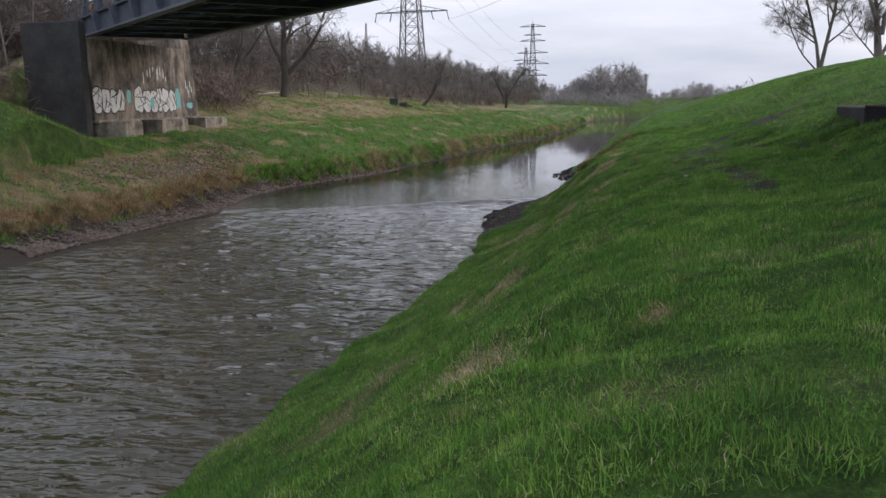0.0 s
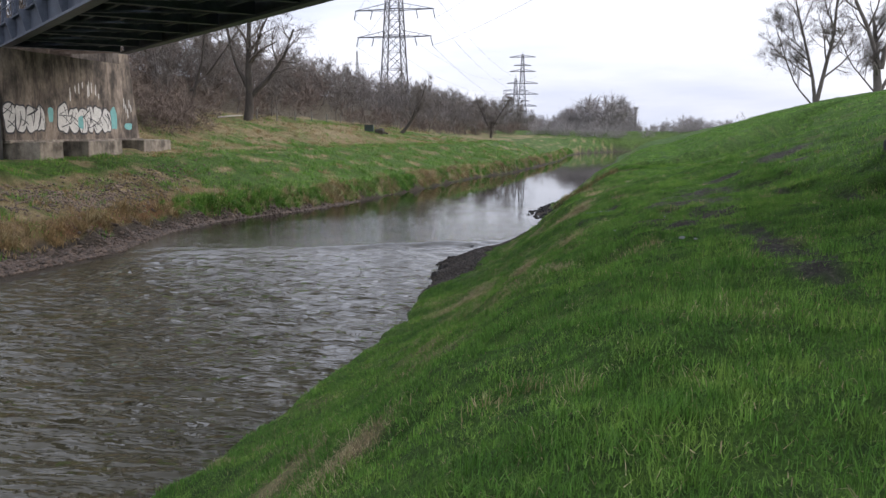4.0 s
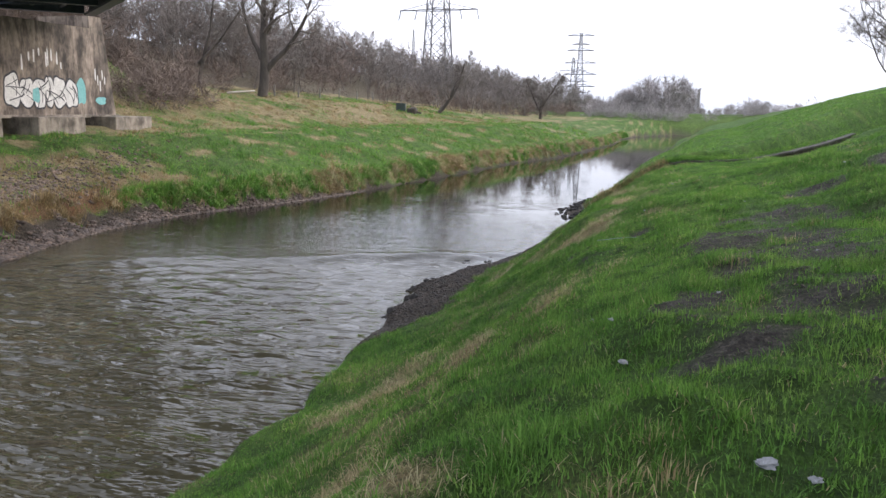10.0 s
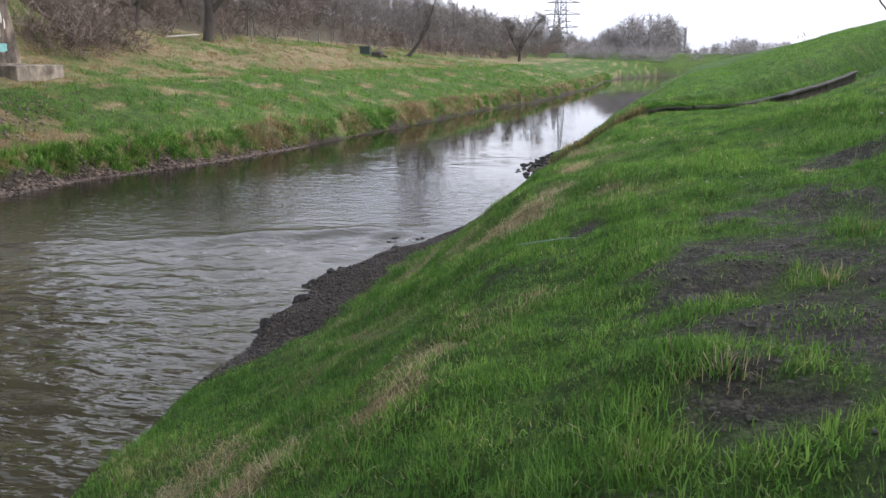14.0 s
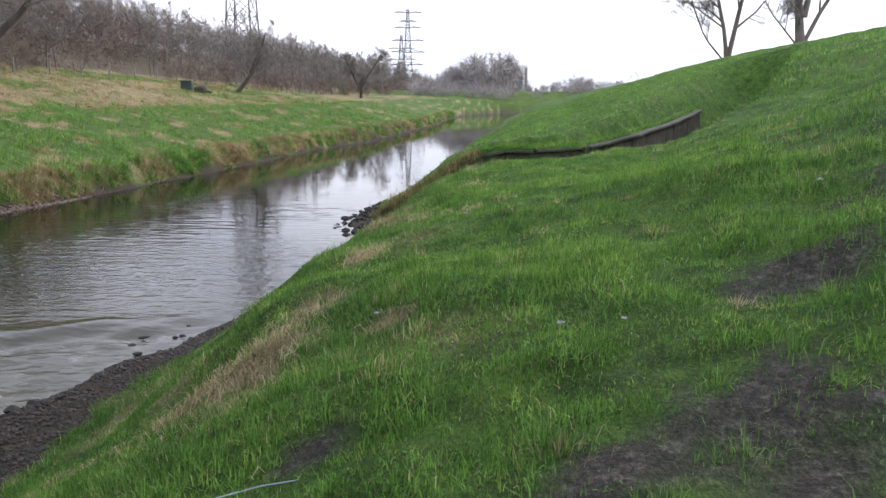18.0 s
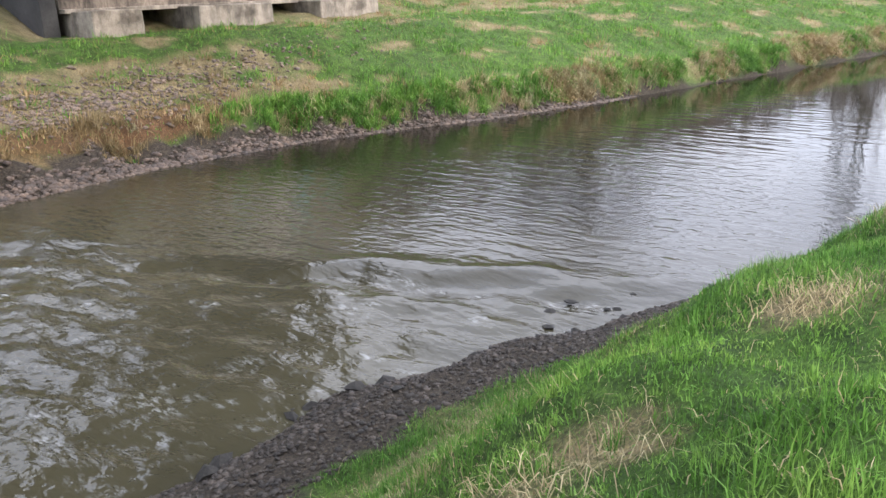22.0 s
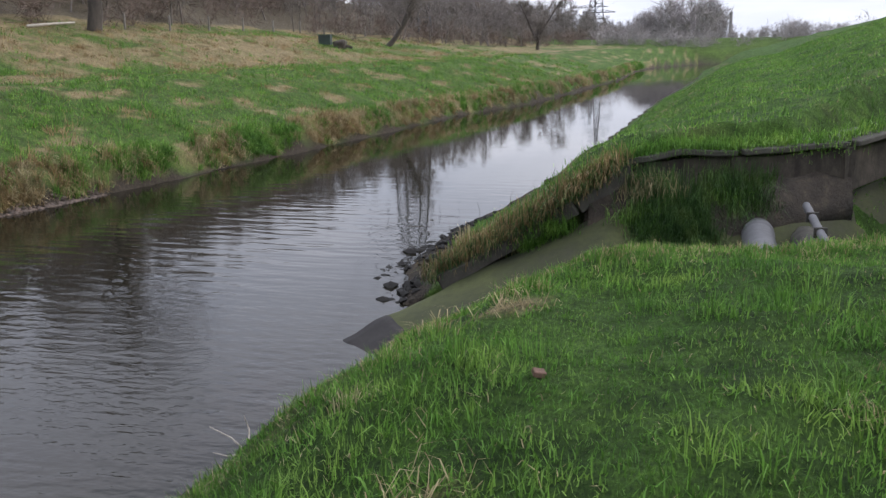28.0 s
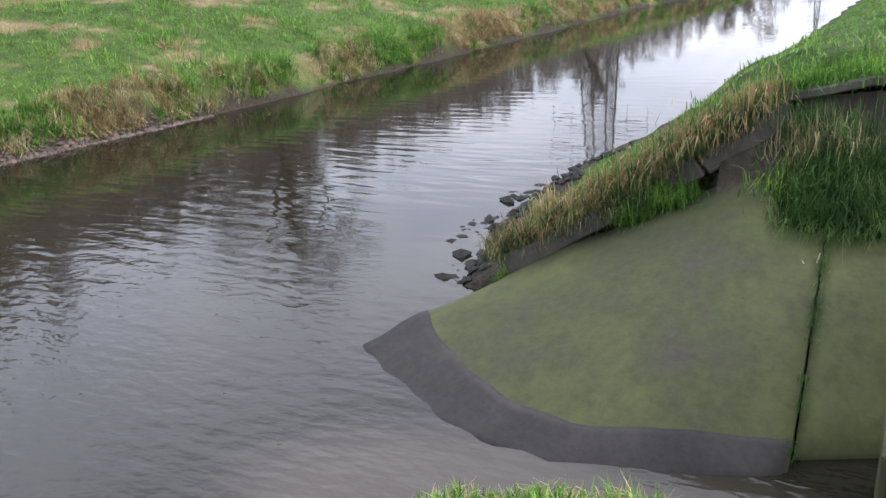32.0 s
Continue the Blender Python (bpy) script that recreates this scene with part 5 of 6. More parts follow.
def stone_field(name, x, y, z, size, material, label, category, seed):
    """Many loose stones as one mesh."""
    r = np.random.RandomState(seed)
    vs, fs, base = [], [], 0
    kinds = []
    for me in STONES:
        v = np.array([tuple(p.co) for p in me.vertices])
        kinds.append((v, np.array([tuple(f.vertices) for f in me.polygons])))
    for k in range(len(x)):
        v, f = kinds[k % 6]
        a, s = r.uniform(0, math.tau), size[k]
        c, n = math.cos(a), math.sin(a)
        sx = r.uniform(0.7, 1.4)
        vs.append(np.stack([(v[:, 0] * sx * c - v[:, 1] * n) * s + x[k], (v[:, 0] * sx * n + v[:, 1] * c) * s + y[k], v[:, 2] * s + z[k]], -1))
        fs.append(f + base)
        base += len(v)
    v, f = np.concatenate(vs), np.concatenate(fs)
    return tagged(fast_mesh(name, v, f, np.full(len(f), 3), material), label, category, kind="stuff")


r = np.random.RandomState(81)
y = r.uniform(32.5, 45.5, 6400)
d = (r.uniform(-0.25, 1.0, 6400) * np.interp(y, (32.5, 34.5, 42, 45.5), (0.3, 1.3, 1.5, 0.7)))
x = table(RIGHT_EDGE, y) + d
stone_field("gravel_bar", x, y, land(x, y) + 0.005, r.uniform(0.02, 0.055, 6400) * r.uniform(0.7, 1.6, 6400), M_WETSTONE, "dark wet gravel along the water's edge", "gravel", 82)
y = 27 + 35 * r.uniform(0, 1, 5200) ** 1.5
d = np.abs(r.normal(0.1, 0.35, 5200)) * np.interp(y, (27, 44, 50, 62), (1.5, 1.5, 0.6, 0.35)) - 0.15
x = table(LEFT_EDGE, y) - d
stone_field("shingle", x, y, land(x, y) + 0.01, r.uniform(0.07, 0.2, 5200), M_SHINGLE, "brown broken stones along the foot of the far bank", "shingle", 83)
x, y = r.normal(-20.8, 0.9, 2000), r.normal(43.5, 4.0, 2000)
stone_field("rubble_patch", x, y, land(x, y) + 0.02, r.uniform(0.05, 0.15, 2000) * r.uniform(0.8, 1.3, 2000), M_STONE, "grey rubble spread on the bank below the bridge", "rubble", 84)
M_MUD = plain("dark_mud", [(0.3, (0.04, 0.037, 0.032)), (0.7, (0.1, 0.09, 0.08))], 5, 0.9)
x, y = r.uniform(2.0, 5.0, 3500), r.uniform(21.5, 29.5, 3500)
k = mud_cover(x, y) > 0.4
stone_field("mud_clods", x[k], y[k], land(x[k], y[k]), r.uniform(0.012, 0.035, k.sum()), M_MUD, "clods and pebbles in the trodden mud", "clods", 85)

ROCK_HEAPS = ((-1.2, 53.6, 0.3), (-0.95, 54.2, 0.4), (-1.75, 55.3, 0.35), (-1.35, 56.0, 0.45), (-1.85, 57.0, 0.3), (-1.3, 58.0, 0.5), (-1.0, 59.6, 0.6), (-1.3, 56.8, 0.5))
SILL_ROCKS = ((-3.7, 43.1), (-3.3, 42.9), (-2.9, 43.0), (-2.7, 42.5), (-3.1, 42.5), (-3.4, 42.0), (-3.0, 41.2), (-3.2, 40.3), (-4.0, 38.1), (-2.5, 42.2), (-2.9, 38.7), (-3.6, 36.6))
for k in range(162 + 2 * len(SILL_ROCKS)):
    if k < 152:
        heap = ROCK_HEAPS[k % len(ROCK_HEAPS)]
        yy = r.normal(heap[1], heap[2])
        xx = r.normal(heap[0], heap[2] * 0.45)
        s = r.uniform(0.07, 0.2) * (1.5 if k % 9 == 0 else 1)
    elif k >= 162:
        base = SILL_ROCKS[k % len(SILL_ROCKS)]
        xx, yy, s = r.normal(base[0], 0.14), r.normal(base[1], 0.14), r.uniform(0.06, 0.16)
    else:
        yy = r.uniform(34, 44)
        xx = table(RIGHT_EDGE, yy) + r.uniform(-0.7, 0.4)
        s = r.uniform(0.12, 0.26)
    rock = new("rock", STONES[k % 6])
    if not rock.data.materials:
        rock.data.materials.append(M_ROCK)
    zz = max(float(land(xx, yy)), float(level(yy)) - 0.06)
    rock.matrix_world = pose(xx, yy, zz + 0.03, 0, 0, r.uniform(0, 360)) @ Matrix.Diagonal((s * r.uniform(0.8, 1.4), s, s * (r.uniform(0.8, 1.3) if k < 162 else 0.55), 1))
    tagged(rock, "dark wet rock lying in the shallows", "rock", "rocks along the shore")


# ---- side channel: concrete lining, coping and pipes ----
M_MOSS = plain("algae_covered_concrete", [(0.33, (0.045, 0.041, 0.029)), (0.45, (0.043, 0.049, 0.017)), (0.66, (0.074, 0.085, 0.025))], 0.6, 0.9, fine=9, bumps=(14, 0.3, 0.02))
M_COPING = plain("dirty_grey_concrete", [(0.3, (0.035, 0.033, 0.027)), (0.7, (0.095, 0.088, 0.072))], 1.5, 0.9, fine=18)
M_SILT = plain("grey_silt", [(0.3, (0.016, 0.014, 0.013)), (0.7, (0.036, 0.032, 0.029))], 1.5, 0.9, fine=12)
M_HEADWALL = streaked(plain("brown_stained_concrete", [(0.36, (0.034, 0.029, 0.022)), (0.64, (0.09, 0.076, 0.06))], 1.3, 0.9, fine=18), 2.5, 0.7)
M_PIPE = plain("grey_pipe", [(0.3, (0.08, 0.08, 0.083)), (0.7, (0.14, 0.14, 0.145))], 1.2, 0.6, fine=12, bumps=(40, 0.1, 0.005))


def loft(name, low, high, rows, sag, material, parent, label="", jitter=0.015):
    """A lining between two edges, bulging outwards a little."""
    low, high = np.array(low, float), np.array(high, float)
    n = 28
    t = np.linspace(0, 1, n)
    lo = np.stack([np.interp(t, np.linspace(0, 1, len(low)), low[:, i]) for i in range(3)], -1)
    hi = np.stack([np.interp(t, np.linspace(0, 1, len(high)), high[:, i]) for i in range(3)], -1)
    v = []
    for k in range(rows + 1):
        f = k / rows
        row = lo * (1 - f) + hi * f
        row[:, 2] += sag * math.sin(f * math.pi)
        row[:, 2] += wobble(row[:, 0], row[:, 1], 0.9, 41) * jitter
        v.append(row)
    v = np.concatenate(v)
    back = v - np.array([0, 0, 0.25])
    m = rows + 1
    q = []
    for k in range(rows):
        for i in range(n - 1):
            a = k * n + i
            q.append((a, a + 1, a + n + 1, a + n))
            q.append((a + m * n, a + n + m * n, a + n + 1 + m * n, a + 1 + m * n))
    for i in range(n - 1):
        q.append((i, i + m * n, i + 1 + m * n, i + 1))
        j = rows * n + i
        q.append((j, j + 1, j + 1 + m * n, j + m * n))
    for k in range(rows):
        a, b = k * n, k * n + n - 1
        q.append((a, a + n, a + n + m * n, a + m * n))
        q.append((b, b + m * n, b + n + m * n, b + n))
    return link_mesh(name, np.concatenate([v, back]), q, material, parent, label, True)


lining = empty("channel_lining", pose(0, 0, 0), "sloping green algae-covered concrete lining at the mouth of a side channel", "channel lining")
loft("slab", [(-1.25, 51.3, -0.04), (-0.6, 50.75, -0.04), (0.3, 50.25, -0.04), (0.95, 50.05, -0.04), (1.55, 50.0, -0.04), (2.45, 50.2, -0.04), (3.34, 50.5, -0.04)],
     [(-0.35, 52.5, 0.24), (0.0, 52.95, 0.48), (0.55, 53.15, 0.78), (1.2, 53.2, 1.05), (1.85, 53.25, 1.38), (2.5, 53.35, 1.72), (3.32, 53.4, 1.8)], 9, 0.1, M_MOSS, lining)
loft("slab", [(3.36, 50.76, 0.05), (4.3, 51.2, 0.05), (5.2, 51.9, 0.05), (6.6, 53.0, 0.06), (8.0, 55.2, 0.1)],
     [(3.34, 53.4, 1.8), (4.3, 53.5, 1.8), (5.2, 53.7, 1.8), (6.0, 54.5, 1.8), (7.0, 56.2, 1.9)], 9, 0.1, M_MOSS, lining)
slab_foot = [Vector(p) for p in ((-1.25, 51.3, -0.04), (-0.6, 50.75, -0.04), (0.3, 50.25, -0.04), (0.95, 50.05, -0.04), (1.55, 50.0, -0.04), (2.45, 50.2, -0.04), (3.34, 50.5, -0.04))]
slab_head = [Vector(p) for p in ((-0.35, 52.5, 0.24), (0.0, 52.95, 0.48), (0.55, 53.15, 0.78), (1.2, 53.2, 1.05), (1.85, 53.25, 1.38), (2.5, 53.35, 1.72), (3.32, 53.4, 1.8))]
rim = [p.lerp(q, f) + Vector((0, 0, 0.012 + 0.1 * math.sin(f * math.pi))) for p, q, f in zip(slab_foot, slab_head, (0.55, 0.33, 0.2, 0.14, 0.115, 0.11, 0.1))]
loft("silt", [p + Vector((-0.05, -0.06, 0.0)) for p in slab_foot], rim, 6, 0.02, M_SILT, lining, "smooth dark grey silt along the foot", 0.03)
coping = empty("channel_coping", pose(0, 0, 0), "low dirty concrete headwall with a projecting coping under the turf", "headwall")
line = [(2.7, 53.9, 2.42), (3.5, 54.0, 2.57), (4.4, 54.05, 2.58), (6.0, 54.6, 2.68), (7.8, 56.6, 2.95), (10.2, 61.4, 3.25), (12.5, 66.8, 3.6)]
for p, q in zip(line, line[1:]):
    shift = Vector((0, 0.22, 0))
    bm = roughen(beam_bm(Vector(p) + shift, Vector(q) + shift, 0.75, 0.09, 0.015), 0.03, 2.2, 4)
    part("coping_stone", bm, M_COPING, coping)
    a, b = Vector(p) + Vector((0.05, 0.1, -0.42)), Vector(q) + Vector((0.05, 0.1, -0.42))
    over = (b - a).normalized() * 0.14
    part("wall", roughen(beam_bm(a - over, b + over, 0.25, 0.66), 0.06, 1.9, 5), M_HEADWALL, coping)

M_SOIL = plain("dark_leafy_soil", [(0.3, (0.018, 0.015, 0.011)), (0.55, (0.045, 0.036, 0.026)), (0.75, (0.11, 0.085, 0.06))], 3.0, 0.95, fine=22, bumps=(18, 0.9, 0.05))
berm = loft("earth_ledge", [(2.2, 53.0, 1.2), (2.9, 52.75, 1.15), (3.6, 52.6, 1.1), (4.4, 53.0, 1.45), (5.2, 53.45, 1.65), (6.2, 54.3, 1.75)],
            [(2.2, 53.6, 2.0), (2.9, 54.0, 2.28), (3.6, 54.1, 2.3), (4.4, 54.15, 2.25), (5.2, 54.4, 2.2), (6.2, 54.95, 2.25)], 10, 0.16, M_SOIL, None, "", 0.07)
tagged(berm, "dark leafy earth slumped below the headwall", "ground", kind="structure")
slope_edge = ((2.75, 53.8, 2.3), (1.95, 53.45, 1.78), (0.9, 53.3, 1.12), (-0.2, 53.05, 0.5))
for p, q in zip(slope_edge, slope_edge[1:]):
    part("wall", roughen(beam_bm(p, q, 0.4, 0.24, 0.02), 0.05, 2.5, 4), M_COPING, coping)


def pipe(name, a, b, rad, material, label):
    a, b = Vector(a), Vector(b)
    ob = empty(name, Matrix.Translation(a), label, "pipe", "pipes across the side channel")
    d = np.array(b - a)
    v, f = tube_arrays([(np.array([d * t for t in np.linspace(0, 1, 8)]), np.full(8, rad))], 28)
    fast_mesh("barrel", v, f, np.full(len(f), 4), material, ob, smooth=True)
    v, f = tube_arrays([(np.array([d * t for t in (0.02, 0.03, 0.05, 0.06)]), np.array([rad * 1.0, rad * 1.06, rad * 1.06, rad * 1.0]))], 28)
    fast_mesh("collar", v, f, np.full(len(f), 4), material, ob, smooth=True)
    return ob


pipe("drain_pipe", (4.72, 53.3, 1.47), (4.42, 46.9, 1.47), 0.225, M_PIPE, "smooth grey drain pipe spanning the side channel")
pipe("drain_pipe", (5.42, 53.5, 1.33), (5.12, 46.9, 1.33), 0.225, M_COPING, "mossy old concrete pipe spanning the side channel")
thin = pipe("cable_duct", (5.36, 53.2, 1.92), (5.2, 46.9, 1.72), 0.055, M_PIPE, "thin pale duct strapped above the old pipe")
for t in (0.12, 0.26):
    c = np.array((-0.16, -6.3, -0.2)) * t
    part("strap", box_bm((0.16, 0.05, 0.14), Matrix.Translation(c)), M_COPING, thin)
moss_block = empty("support_block", pose(4.22, 50.2, 0.0), "mossy green concrete support block beside the pipe", "block")
part("block", roughen(box_bm((0.5, 0.9, 1.5), pose(0, 0, 0.1), 0.04), 0.02, 3), M_MOSS, moss_block)

# rank grass on the ledges of the channel
r = np.random.RandomState(91)
# Darker copy of the green grass: the channel's shade put into its colour.
M_RANK_SHADED = grass_material("rank_shaded_grass", [(0.36, (0.028, 0.07, 0.02)), (0.5, (0.055, 0.12, 0.032)), (0.64, (0.11, 0.18, 0.05))], (0.4, 0.45, 0.4), (1.5, 1.45, 1.5), 0.3)
n = 8000
tx = np.concatenate([r.normal(3.5, 0.36, n), r.normal(4.3, 0.45, n // 3)])
tz = np.concatenate([1.15 + 0.95 * r.uniform(0, 1, n) ** 1.2, r.uniform(1.5, 2.1, n // 3)])
ty = np.interp(tz, (1.1, 2.3), (52.75, 54.0)) + np.interp(tx, (2.2, 3.4, 4.4, 5.2), (0.12, 0, 0.25, 0.6)) - 0.2
tz = tz + 0.1
k = (humps(tx, tz, 0.3, 14) + r.normal(0, 0.3, len(tx)) > -0.2) & (tx < 5.1)
tx, ty, tz = tx[k], ty[k], tz[k]
blades("grass", tx, ty, tz, r.uniform(0.15, 0.5, len(tx)), r.uniform(0.008, 0.014, len(tx)), M_RANK_SHADED, "dark rank grass and weeds hanging below the headwall", 94, 0.95, True, -math.pi / 2)
for name, lab, m, spots in (("grass", "rank green grass tufts on the channel ledge", M_GRASS, ((3.1, 53.1, 1.6, 0.4, 0.35), (3.2, 52.8, 1.3, 0.3, 0.35), (1.7, 53.2, 1.4, 0.35, 0.25), (1.3, 53.2, 1.15, 0.3, 0.22), (4.2, 53.5, 1.9, 0.3, 0.18),
                                                                                             (0.1, 53.3, 0.65, 0.25, 0.25), (3.6, 54.2, 2.64, 0.9, 0.14), (5.2, 54.4, 2.64, 0.9, 0.14), (2.4, 53.9, 2.25, 0.5, 0.14), (1.3, 53.7, 1.5, 0.5, 0.16), (0.4, 53.6, 1.0, 0.5, 0.16))),
                            ("dry_grass", "dry hanging grass on the channel ledge", M_STRAW, ((0.6, 53.35, 1.0, 0.35, 0.4), (1.0, 53.4, 1.25, 0.3, 0.35), (0.2, 53.6, 0.95, 0.3, 0.3), (3.2, 53.4, 1.9, 0.4, 0.45)))):
    X, Y, Z, H = [], [], [], []
    for cx, cy, cz, rad, h in spots:
        n = 800 if name == "grass" else 500
        X.append(r.normal(cx, rad * 0.5, n)), Y.append(r.normal(cy, rad * 0.25, n)), Z.append(cz + r.normal(0, 0.08, n)), H.append(r.uniform(0.4, 1.1, n) * h)
    X, Y, Z, H = (np.concatenate(v) for v in (X, Y, Z, H))
    blades(name, X, Y, Z, H, r.uniform(0.008, 0.014, len(X)), m, lab, 92, 0.9, True, -math.pi / 2)

# weeds rooted in the open joint of the lining
t = r.uniform(0, 1, 900)
clump = humps(t * 40, t, 1.0, 16) > -0.1
t = t[clump]
blades("grass", 3.35 + r.normal(0, 0.025, len(t)), 50.6 + 2.7 * t, 0.02 + 1.76 * t + 0.1 * np.sin(t * math.pi), r.uniform(0.03, 0.11, len(t)), r.uniform(0.005, 0.009, len(t)), M_RANK_SHADED, "small weeds rooted in the joint of the concrete", 98, 0.9)

# turf hanging over the coping and the near lip
t = r.uniform(0, 1, 9000)
cl = np.array([(-0.4, 53.1, 0.55), (0.9, 53.3, 1.3), (1.9, 53.4, 1.95)] + line)
k = np.linspace(0, 1, len(cl))
X, Y, Z = (np.interp(t, k, cl[:, i]) + r.normal(0, 0.05, 9000) for i in range(3))
blades("grass", X, Y + r.uniform(-0.1, 0.35, 9000), Z + 0.06, r.uniform(0.08, 0.24, 9000), r.uniform(0.01, 0.018, 9000), M_GRASS, "turf hanging over the edge of the headwall", 95, 1.2, True, -math.pi / 2)
k = t < 0.33
j = k & (r.uniform(0, 1, len(k)) < 0.6)
blades("grass", X[j] + r.normal(0, 0.1, j.sum()), Y[j] + r.uniform(-0.3, 0.15, j.sum()), Z[j] - 0.03, r.uniform(0.15, 0.4, j.sum()), r.uniform(0.01, 0.018, j.sum()), M_RANK_SHADED, "dark grass hanging over the sloping edge", 97, 1.2, True, -math.pi / 2)
blades("dry_grass", X[k] + r.normal(0, 0.1, k.sum()), Y[k] + r.uniform(-0.25, 0.2, k.sum()), Z[k] + 0.02, r.uniform(0.15, 0.4, k.sum()), r.uniform(0.01, 0.018, k.sum()), M_BROWN, "dead brown grass hanging over the sloping edge", 96, 1.2, True, -math.pi / 2)

# dead plant stalks leaning on the lining
M_DRYSTICK = plain("dry_stalk", [(0.3, (0.3, 0.27, 0.22)), (0.7, (0.5, 0.46, 0.4))], 4)
stalk = empty("dead_branch", pose(3.27, 52.3, 1.0), "pale dead branch caught on the concrete lining", "branch")
for k, d in enumerate(((0.05, -0.02, 0.28), (-0.1, -0.05, 0.2), (0.35, -0.1, -0.02), (0.02, -0.05, -0.3))):
    v, f = tube_arrays([(np.array([(0, 0, 0.05), (d[0] * 0.5, d[1], d[2] * 0.6), d]), np.array([0.014, 0.011, 0.005]))], 5)
    fast_mesh("twig", v, f, np.full(len(f), 4), M_DRYSTICK, stalk)
fallen = empty("dead_branch", pose(-0.75, 47.4, 0.1), "pale dead twigs lying at the water's edge", "branch")
for d in ((-0.5, 0.1, 0.25), (-0.1, 0.15, 0.4), (0.2, 0.0, 0.28), (-0.35, -0.1, 0.06)):
    v, f = tube_arrays([(np.array([(0, 0, 0.05), (d[0] * 0.5, d[1], d[2] * 0.6), d]), np.array([0.012, 0.009, 0.004]))], 5)
    fast_mesh("twig", v, f, np.full(len(f), 4), M_DRYSTICK, fallen)
for k in range(5):
    v, f = tube_arrays([(np.array([(0, 0, 0), (r.normal(0, 0.03), 0, 0.25), (r.normal(0, 0.06), 0, 0.45)]), np.array([0.006, 0.005, 0.003]))], 4)
    yy = 57 + 2.2 * k
    st = fast_mesh("dead_stalk", v, f, np.full(len(f), 4), M_BARK)
    xx = float(table(RIGHT_EDGE, yy)) + 0.5
    st.matrix_world = pose(xx, yy, float(land(xx, yy)))
    tagged(st, "dry dead weed stalk standing on the shore", "stalk", "dead stalks")


# ---- right-hand abutment and its footing ----
right_abutment = empty("bridge_abutment", pose(9.8, 17.5, 3.0), "dark concrete bridge abutment at the foot of the levee", "abutment")
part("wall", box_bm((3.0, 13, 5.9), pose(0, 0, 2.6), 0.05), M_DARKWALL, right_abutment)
foot = empty("footing", pose(7.9, 25.2, 3.0), "dark concrete footing with a pale strip on its top edge", "footing")
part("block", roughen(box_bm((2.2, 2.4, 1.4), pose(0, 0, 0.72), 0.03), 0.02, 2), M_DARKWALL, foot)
part("edge", box_bm((2.2, 0.12, 0.05), pose(0, -1.17, 1.45), 0.01), M_BLOCK, foot, "pale strip on the top edge")

# ---- graffiti on the abutment: unreadable rounded shapes, built as painted patches ----
M_WHITE = plain("white_spray_paint", [(0.3, (0.45, 0.44, 0.41)), (0.7, (0.68, 0.66, 0.62))], 2.5, 0.8, fine=20)
M_BLACK = plain("black_spray_paint", [(0.3, (0.015, 0.015, 0.018)), (0.7, (0.04, 0.04, 0.045))], 3, 0.7)
M_TEAL = plain("teal_spray_paint", [(0.3, (0.12, 0.32, 0.31)), (0.7, (0.2, 0.45, 0.43))], 3, 0.7)


def patch(name, y0, z0, w, h, material, off, seed, round_=0.35):
    """A flat rounded patch of paint on the abutment's face."""
    pts = []
    n = 26
    for k in range(n):
        a = k * math.tau / n
        c, s = math.cos(a), math.sin(a)
        q = (abs(c) ** 3.2 + abs(s) ** 3.2) ** (-1 / 3.2)
        q *= 1 + 0.07 * math.sin(3 * a + seed) + 0.05 * math.sin(5 * a + 2 * seed)
        pts.append((0, c * q * w / 2, s * q * h / 2))
    bm = bmesh.new()
    f = bm.faces.new([bm.verts.new(p) for p in pts])
    ext = bmesh.ops.extrude_face_region(bm, geom=[f])
    bmesh.ops.translate(bm, verts=[v for v in ext["geom"] if isinstance(v, bmesh.types.BMVert)], vec=(0.004, 0, 0))
    bmesh.ops.recalc_face_normals(bm, faces=bm.faces[:])
    for v in bm.verts:
        v.co += Vector(at(abutment, PIER_X + off, y0, z0))
    return part(name, bm, material, abutment, {M_WHITE: "white sprayed shape", M_BLACK: "black sprayed outline", M_TEAL: "teal sprayed shape"}[material])


def stroke(y0, z0, length, width, tilt, off):
    """A bent line of black paint inside a sprayed shape."""
    bm = bmesh.new()
    a = radians(tilt)
    p = [Vector((0, math.sin(a) * u + 0.12 * length * math.cos(3 * u / length), math.cos(a) * u)) for u in (-length / 2, -length / 6, length / 6, length / 2)]
    for u, v in zip(p, p[1:]):
        add_beam(bm, u, v, 0.004, width)
    for v in bm.verts:
        v.co += Vector(at(abutment, PIER_X + off, y0, z0))
    return part("paint", bm, M_BLACK, abutment, "black sprayed line")


shapes = ((47.25, 5.2, 0.85, 1.5), (48.15, 5.15, 0.9, 1.35), (49.0, 5.1, 0.95, 1.3), (49.7, 5.15, 0.7, 1.25),
          (51.7, 5.2, 1.0, 1.55), (52.65, 5.1, 0.95, 1.35), (53.55, 5.1, 0.9, 1.4), (54.3, 5.2, 0.6, 1.5), (55.05, 5.15, 0.95, 1.5), (55.95, 5.1, 0.95, 1.35))
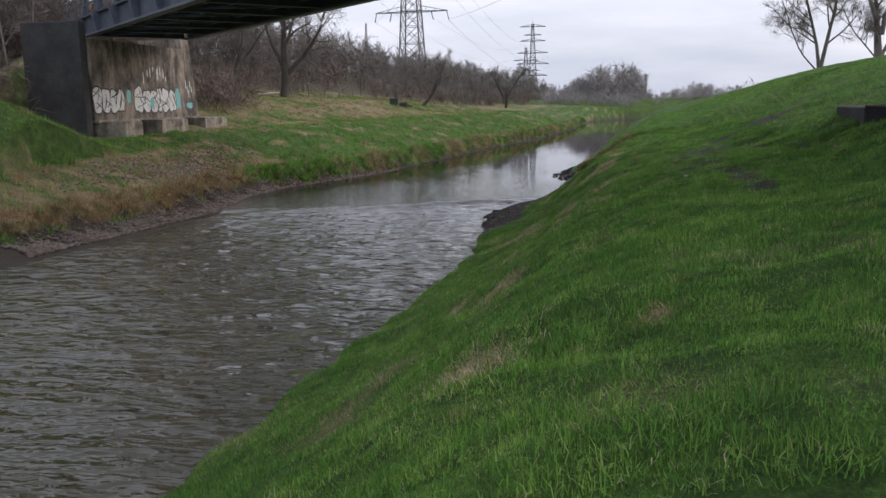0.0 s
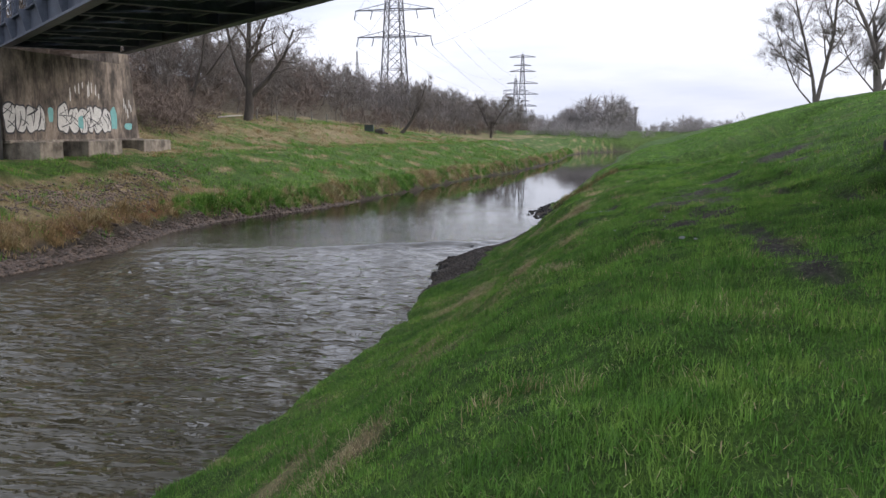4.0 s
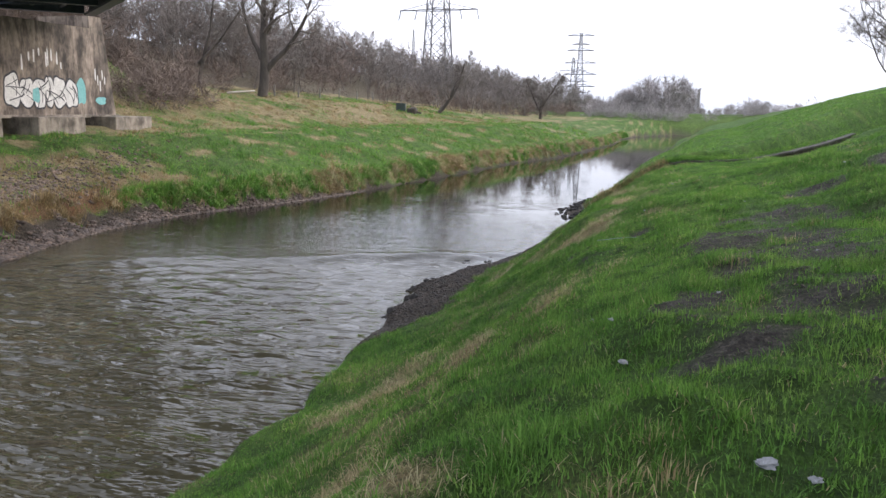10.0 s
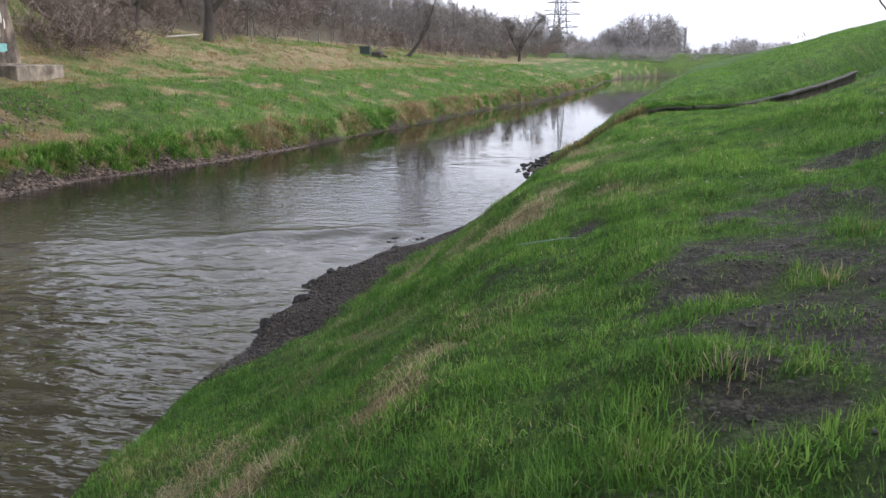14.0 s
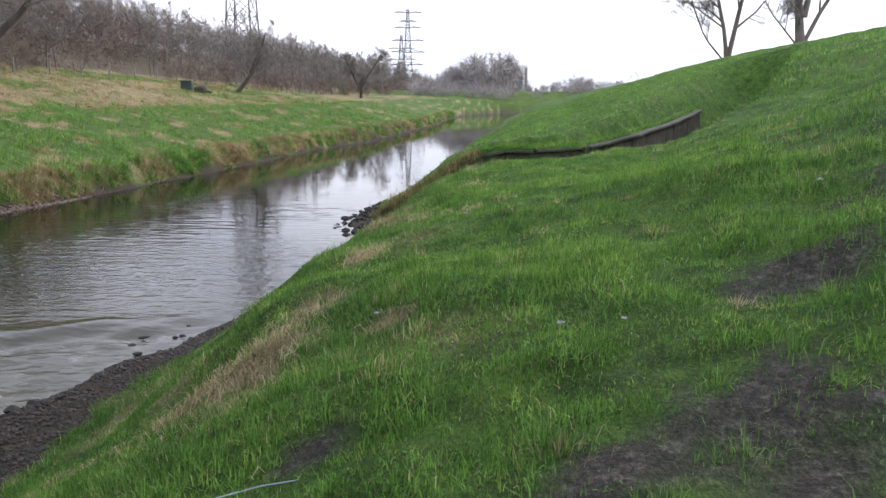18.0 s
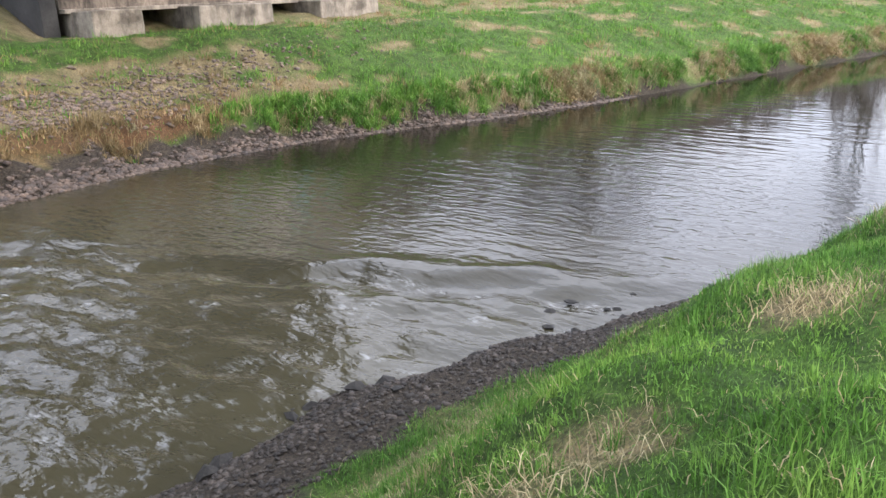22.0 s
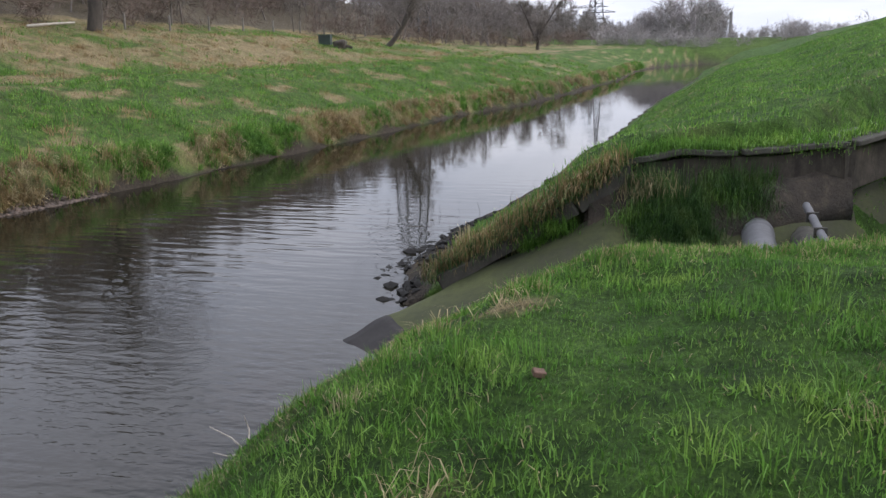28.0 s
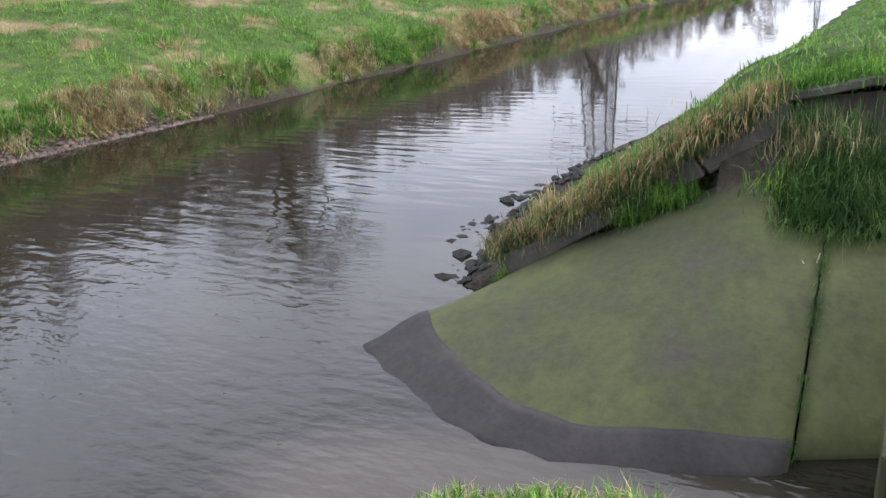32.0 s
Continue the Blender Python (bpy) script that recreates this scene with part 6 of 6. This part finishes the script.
for k, (yy, zz, w, h) in enumerate(shapes):
    patch("paint", yy, zz, w * 1.13, h * 1.1, M_BLACK, 0.004 + 0.0004 * k, k)
    patch("paint", yy, zz, w * 0.97, h * 0.97, M_WHITE, 0.0125 + 0.0004 * k, k)
    for j in range(5):
        stroke(yy + r.uniform(-0.3, 0.3) * w, zz + r.uniform(-0.28, 0.32) * h, r.uniform(0.35, 0.75) * h, r.uniform(0.035, 0.06), r.choice((-62, -20, 8, 25, 70)) + r.normal(0, 10), 0.021 + 0.0005 * j)
patch("paint", 56.75, 5.25, 0.75, 1.3, M_TEAL, 0.004, 41)
patch("paint", 53.3, 5.0, 0.5, 0.7, M_TEAL, 0.0265, 42)
patch("paint", 58.4, 4.8, 0.85, 0.4, M_TEAL, 0.004, 43)
patch("paint", 50.6, 5.4, 0.45, 0.8, M_TEAL, 0.004, 44)
for k in range(9):
    patch("paint", 52.4 + 0.36 * k + r.normal(0, 0.1), 7.0 + r.normal(0, 0.25), 0.1, r.uniform(0.3, 0.9), M_WHITE, 0.004, 60 + k)
for k in range(5):
    patch("paint", 58.0 + 0.2 * k, 6.2 - 0.3 * (k % 3), 0.09, r.uniform(0.4, 0.8), M_WHITE, 0.004, 80 + k)

# ---- small things on the banks ----
M_LITTER = plain("white_paper", [(0.3, (0.2, 0.21, 0.22)), (0.7, (0.4, 0.41, 0.42))], 9, 0.8)
M_BROWN_SCRAP = plain("dull_reddish_brown", [(0.3, (0.11, 0.065, 0.045)), (0.7, (0.16, 0.095, 0.068))], 8, 0.9)
for k, (xx, yy, s, tissue) in enumerate(((2.48, 20.63, 0.17, 1), (1.85, 23.2, 0.13, 1), (2.65, 20.5, 0.1, 1), (1.5, 25.3, 0.12, 1), (1.71, 24.36, 0.11, 1), (2.59, 38.7, 0.11, 1), (3.27, 39.4, 0.1, 1), (3.3, 33.1, 0.09, 1), (3.66, 32.85, 0.07, 1), (1.95, 34.4, 0.09, 1), (5.77, 35.4, 0.11, 1), (3.7, 26.4, 0.06, 1), (2.6, 24.6, 0.08, 1), (1.3, 40.2, 0.09, 1))):
    bm = bmesh.new()
    s *= 0.22
    bmesh.ops.create_icosphere(bm, subdivisions=3, radius=s)
    for v in bm.verts:
        v.co += noise.noise_vector(v.co * (1.6 / s) + Vector((k, 0, 0))) * s * 0.9
        v.co.z *= 0.4
    lit = part("crumpled_paper", bm, M_LITTER)
    lit.matrix_world = pose(xx, yy, float(land(xx, yy)) + 0.05, 0, 0, 40 * k)
    tagged(lit, "crumpled scrap of white paper lying in the grass", "litter", "litter in the grass")
# Small added block standing in for a patch of brown leaves.
brick = part("brown_scrap", roughen(box_bm((0.06, 0.045, 0.03), None, 0.004), 0.008, 9, 1), M_BROWN_SCRAP)
brick.matrix_world = pose(2.94, 43.5, float(land(2.94, 43.5)) + 0.02, 10, 14, 30)
tagged(brick, "small brown scrap lying in the grass", "brick")
v, f = tube_arrays([(np.array([(0, 0, 0), (0.5, 0.28, 0.04), (1.0, 0.6, 0.0)]), np.array([0.004, 0.004, 0.0035]))], 6)
pole = fast_mesh("thin_pole", v, f, np.full(len(f), 4), plain("blue_plastic", [(0.3, (0.16, 0.22, 0.25)), (0.7, (0.25, 0.32, 0.35))], 3, 0.5))
pole.matrix_world = pose(1.2, 31.4, float(land(1.4, 31.6)) + 0.1)
tagged(pole, "thin pale blue pole lying in the grass", "pole")
M_POST = plain("grey_wood", [(0.3, (0.12, 0.11, 0.1)), (0.7, (0.26, 0.24, 0.21))], 3, 0.9)
for k in range(9):
    xx, yy = -31.2 + 0.35 * k, 89 + 4.6 * k
    pst = empty("fence_post", pose(xx, yy, float(land(xx, yy)) - 0.1), "weathered grey wooden fence post on the slope", "post", "fence posts along the slope")
    part("shaft", beam_bm((0, 0, 0), (0.02, 0, 1.15), 0.12, 0.12, 0.015), M_POST, pst)
cab = empty("utility_box", pose(-23.65, 104, float(land(-23.65, 104)) - 0.05), "dark green metal utility box standing on the bank", "box")
M_CABGREEN = plain("dark_green_paint", [(0.3, (0.02, 0.035, 0.03)), (0.7, (0.04, 0.06, 0.05))], 2, 0.5)
part("body", box_bm((1.0, 0.5, 0.72), pose(0, 0, 0.42), 0.02), M_CABGREEN, cab)
part("lid", box_bm((1.08, 0.58, 0.06), pose(0, 0, 0.81), 0.01), M_CABGREEN, cab)
stump = empty("tree_stump", pose(-22.5, 104.2, float(land(-22.5, 104.2)) - 0.05), "dark broken tree stump with roots", "stump")
part("stump", roughen(box_bm((0.9, 0.6, 0.7), pose(0, 0, 0.3), 0.1), 0.14, 2.1), M_BARK, stump)
part("root", beam_bm((0.3, 0, 0.3), (1.0, 0.1, 0.1), 0.2, 0.2, 0.04), M_BARK, stump)
v, f = tube_arrays([(np.array([(0, 0, 0.1), (0.9, 1.0, 0.22), (1.4, 2.2, 0.3)]), np.array([0.09, 0.08, 0.06]))], 7)
log = fast_mesh("fallen_log", v, f, np.full(len(f), 4), M_DRYSTICK)
log.matrix_world = pose(-31.5, 80.6, float(land(-31.0, 81.5)) + 0.02)
tagged(log, "pale barkless log lying on the slope", "log")
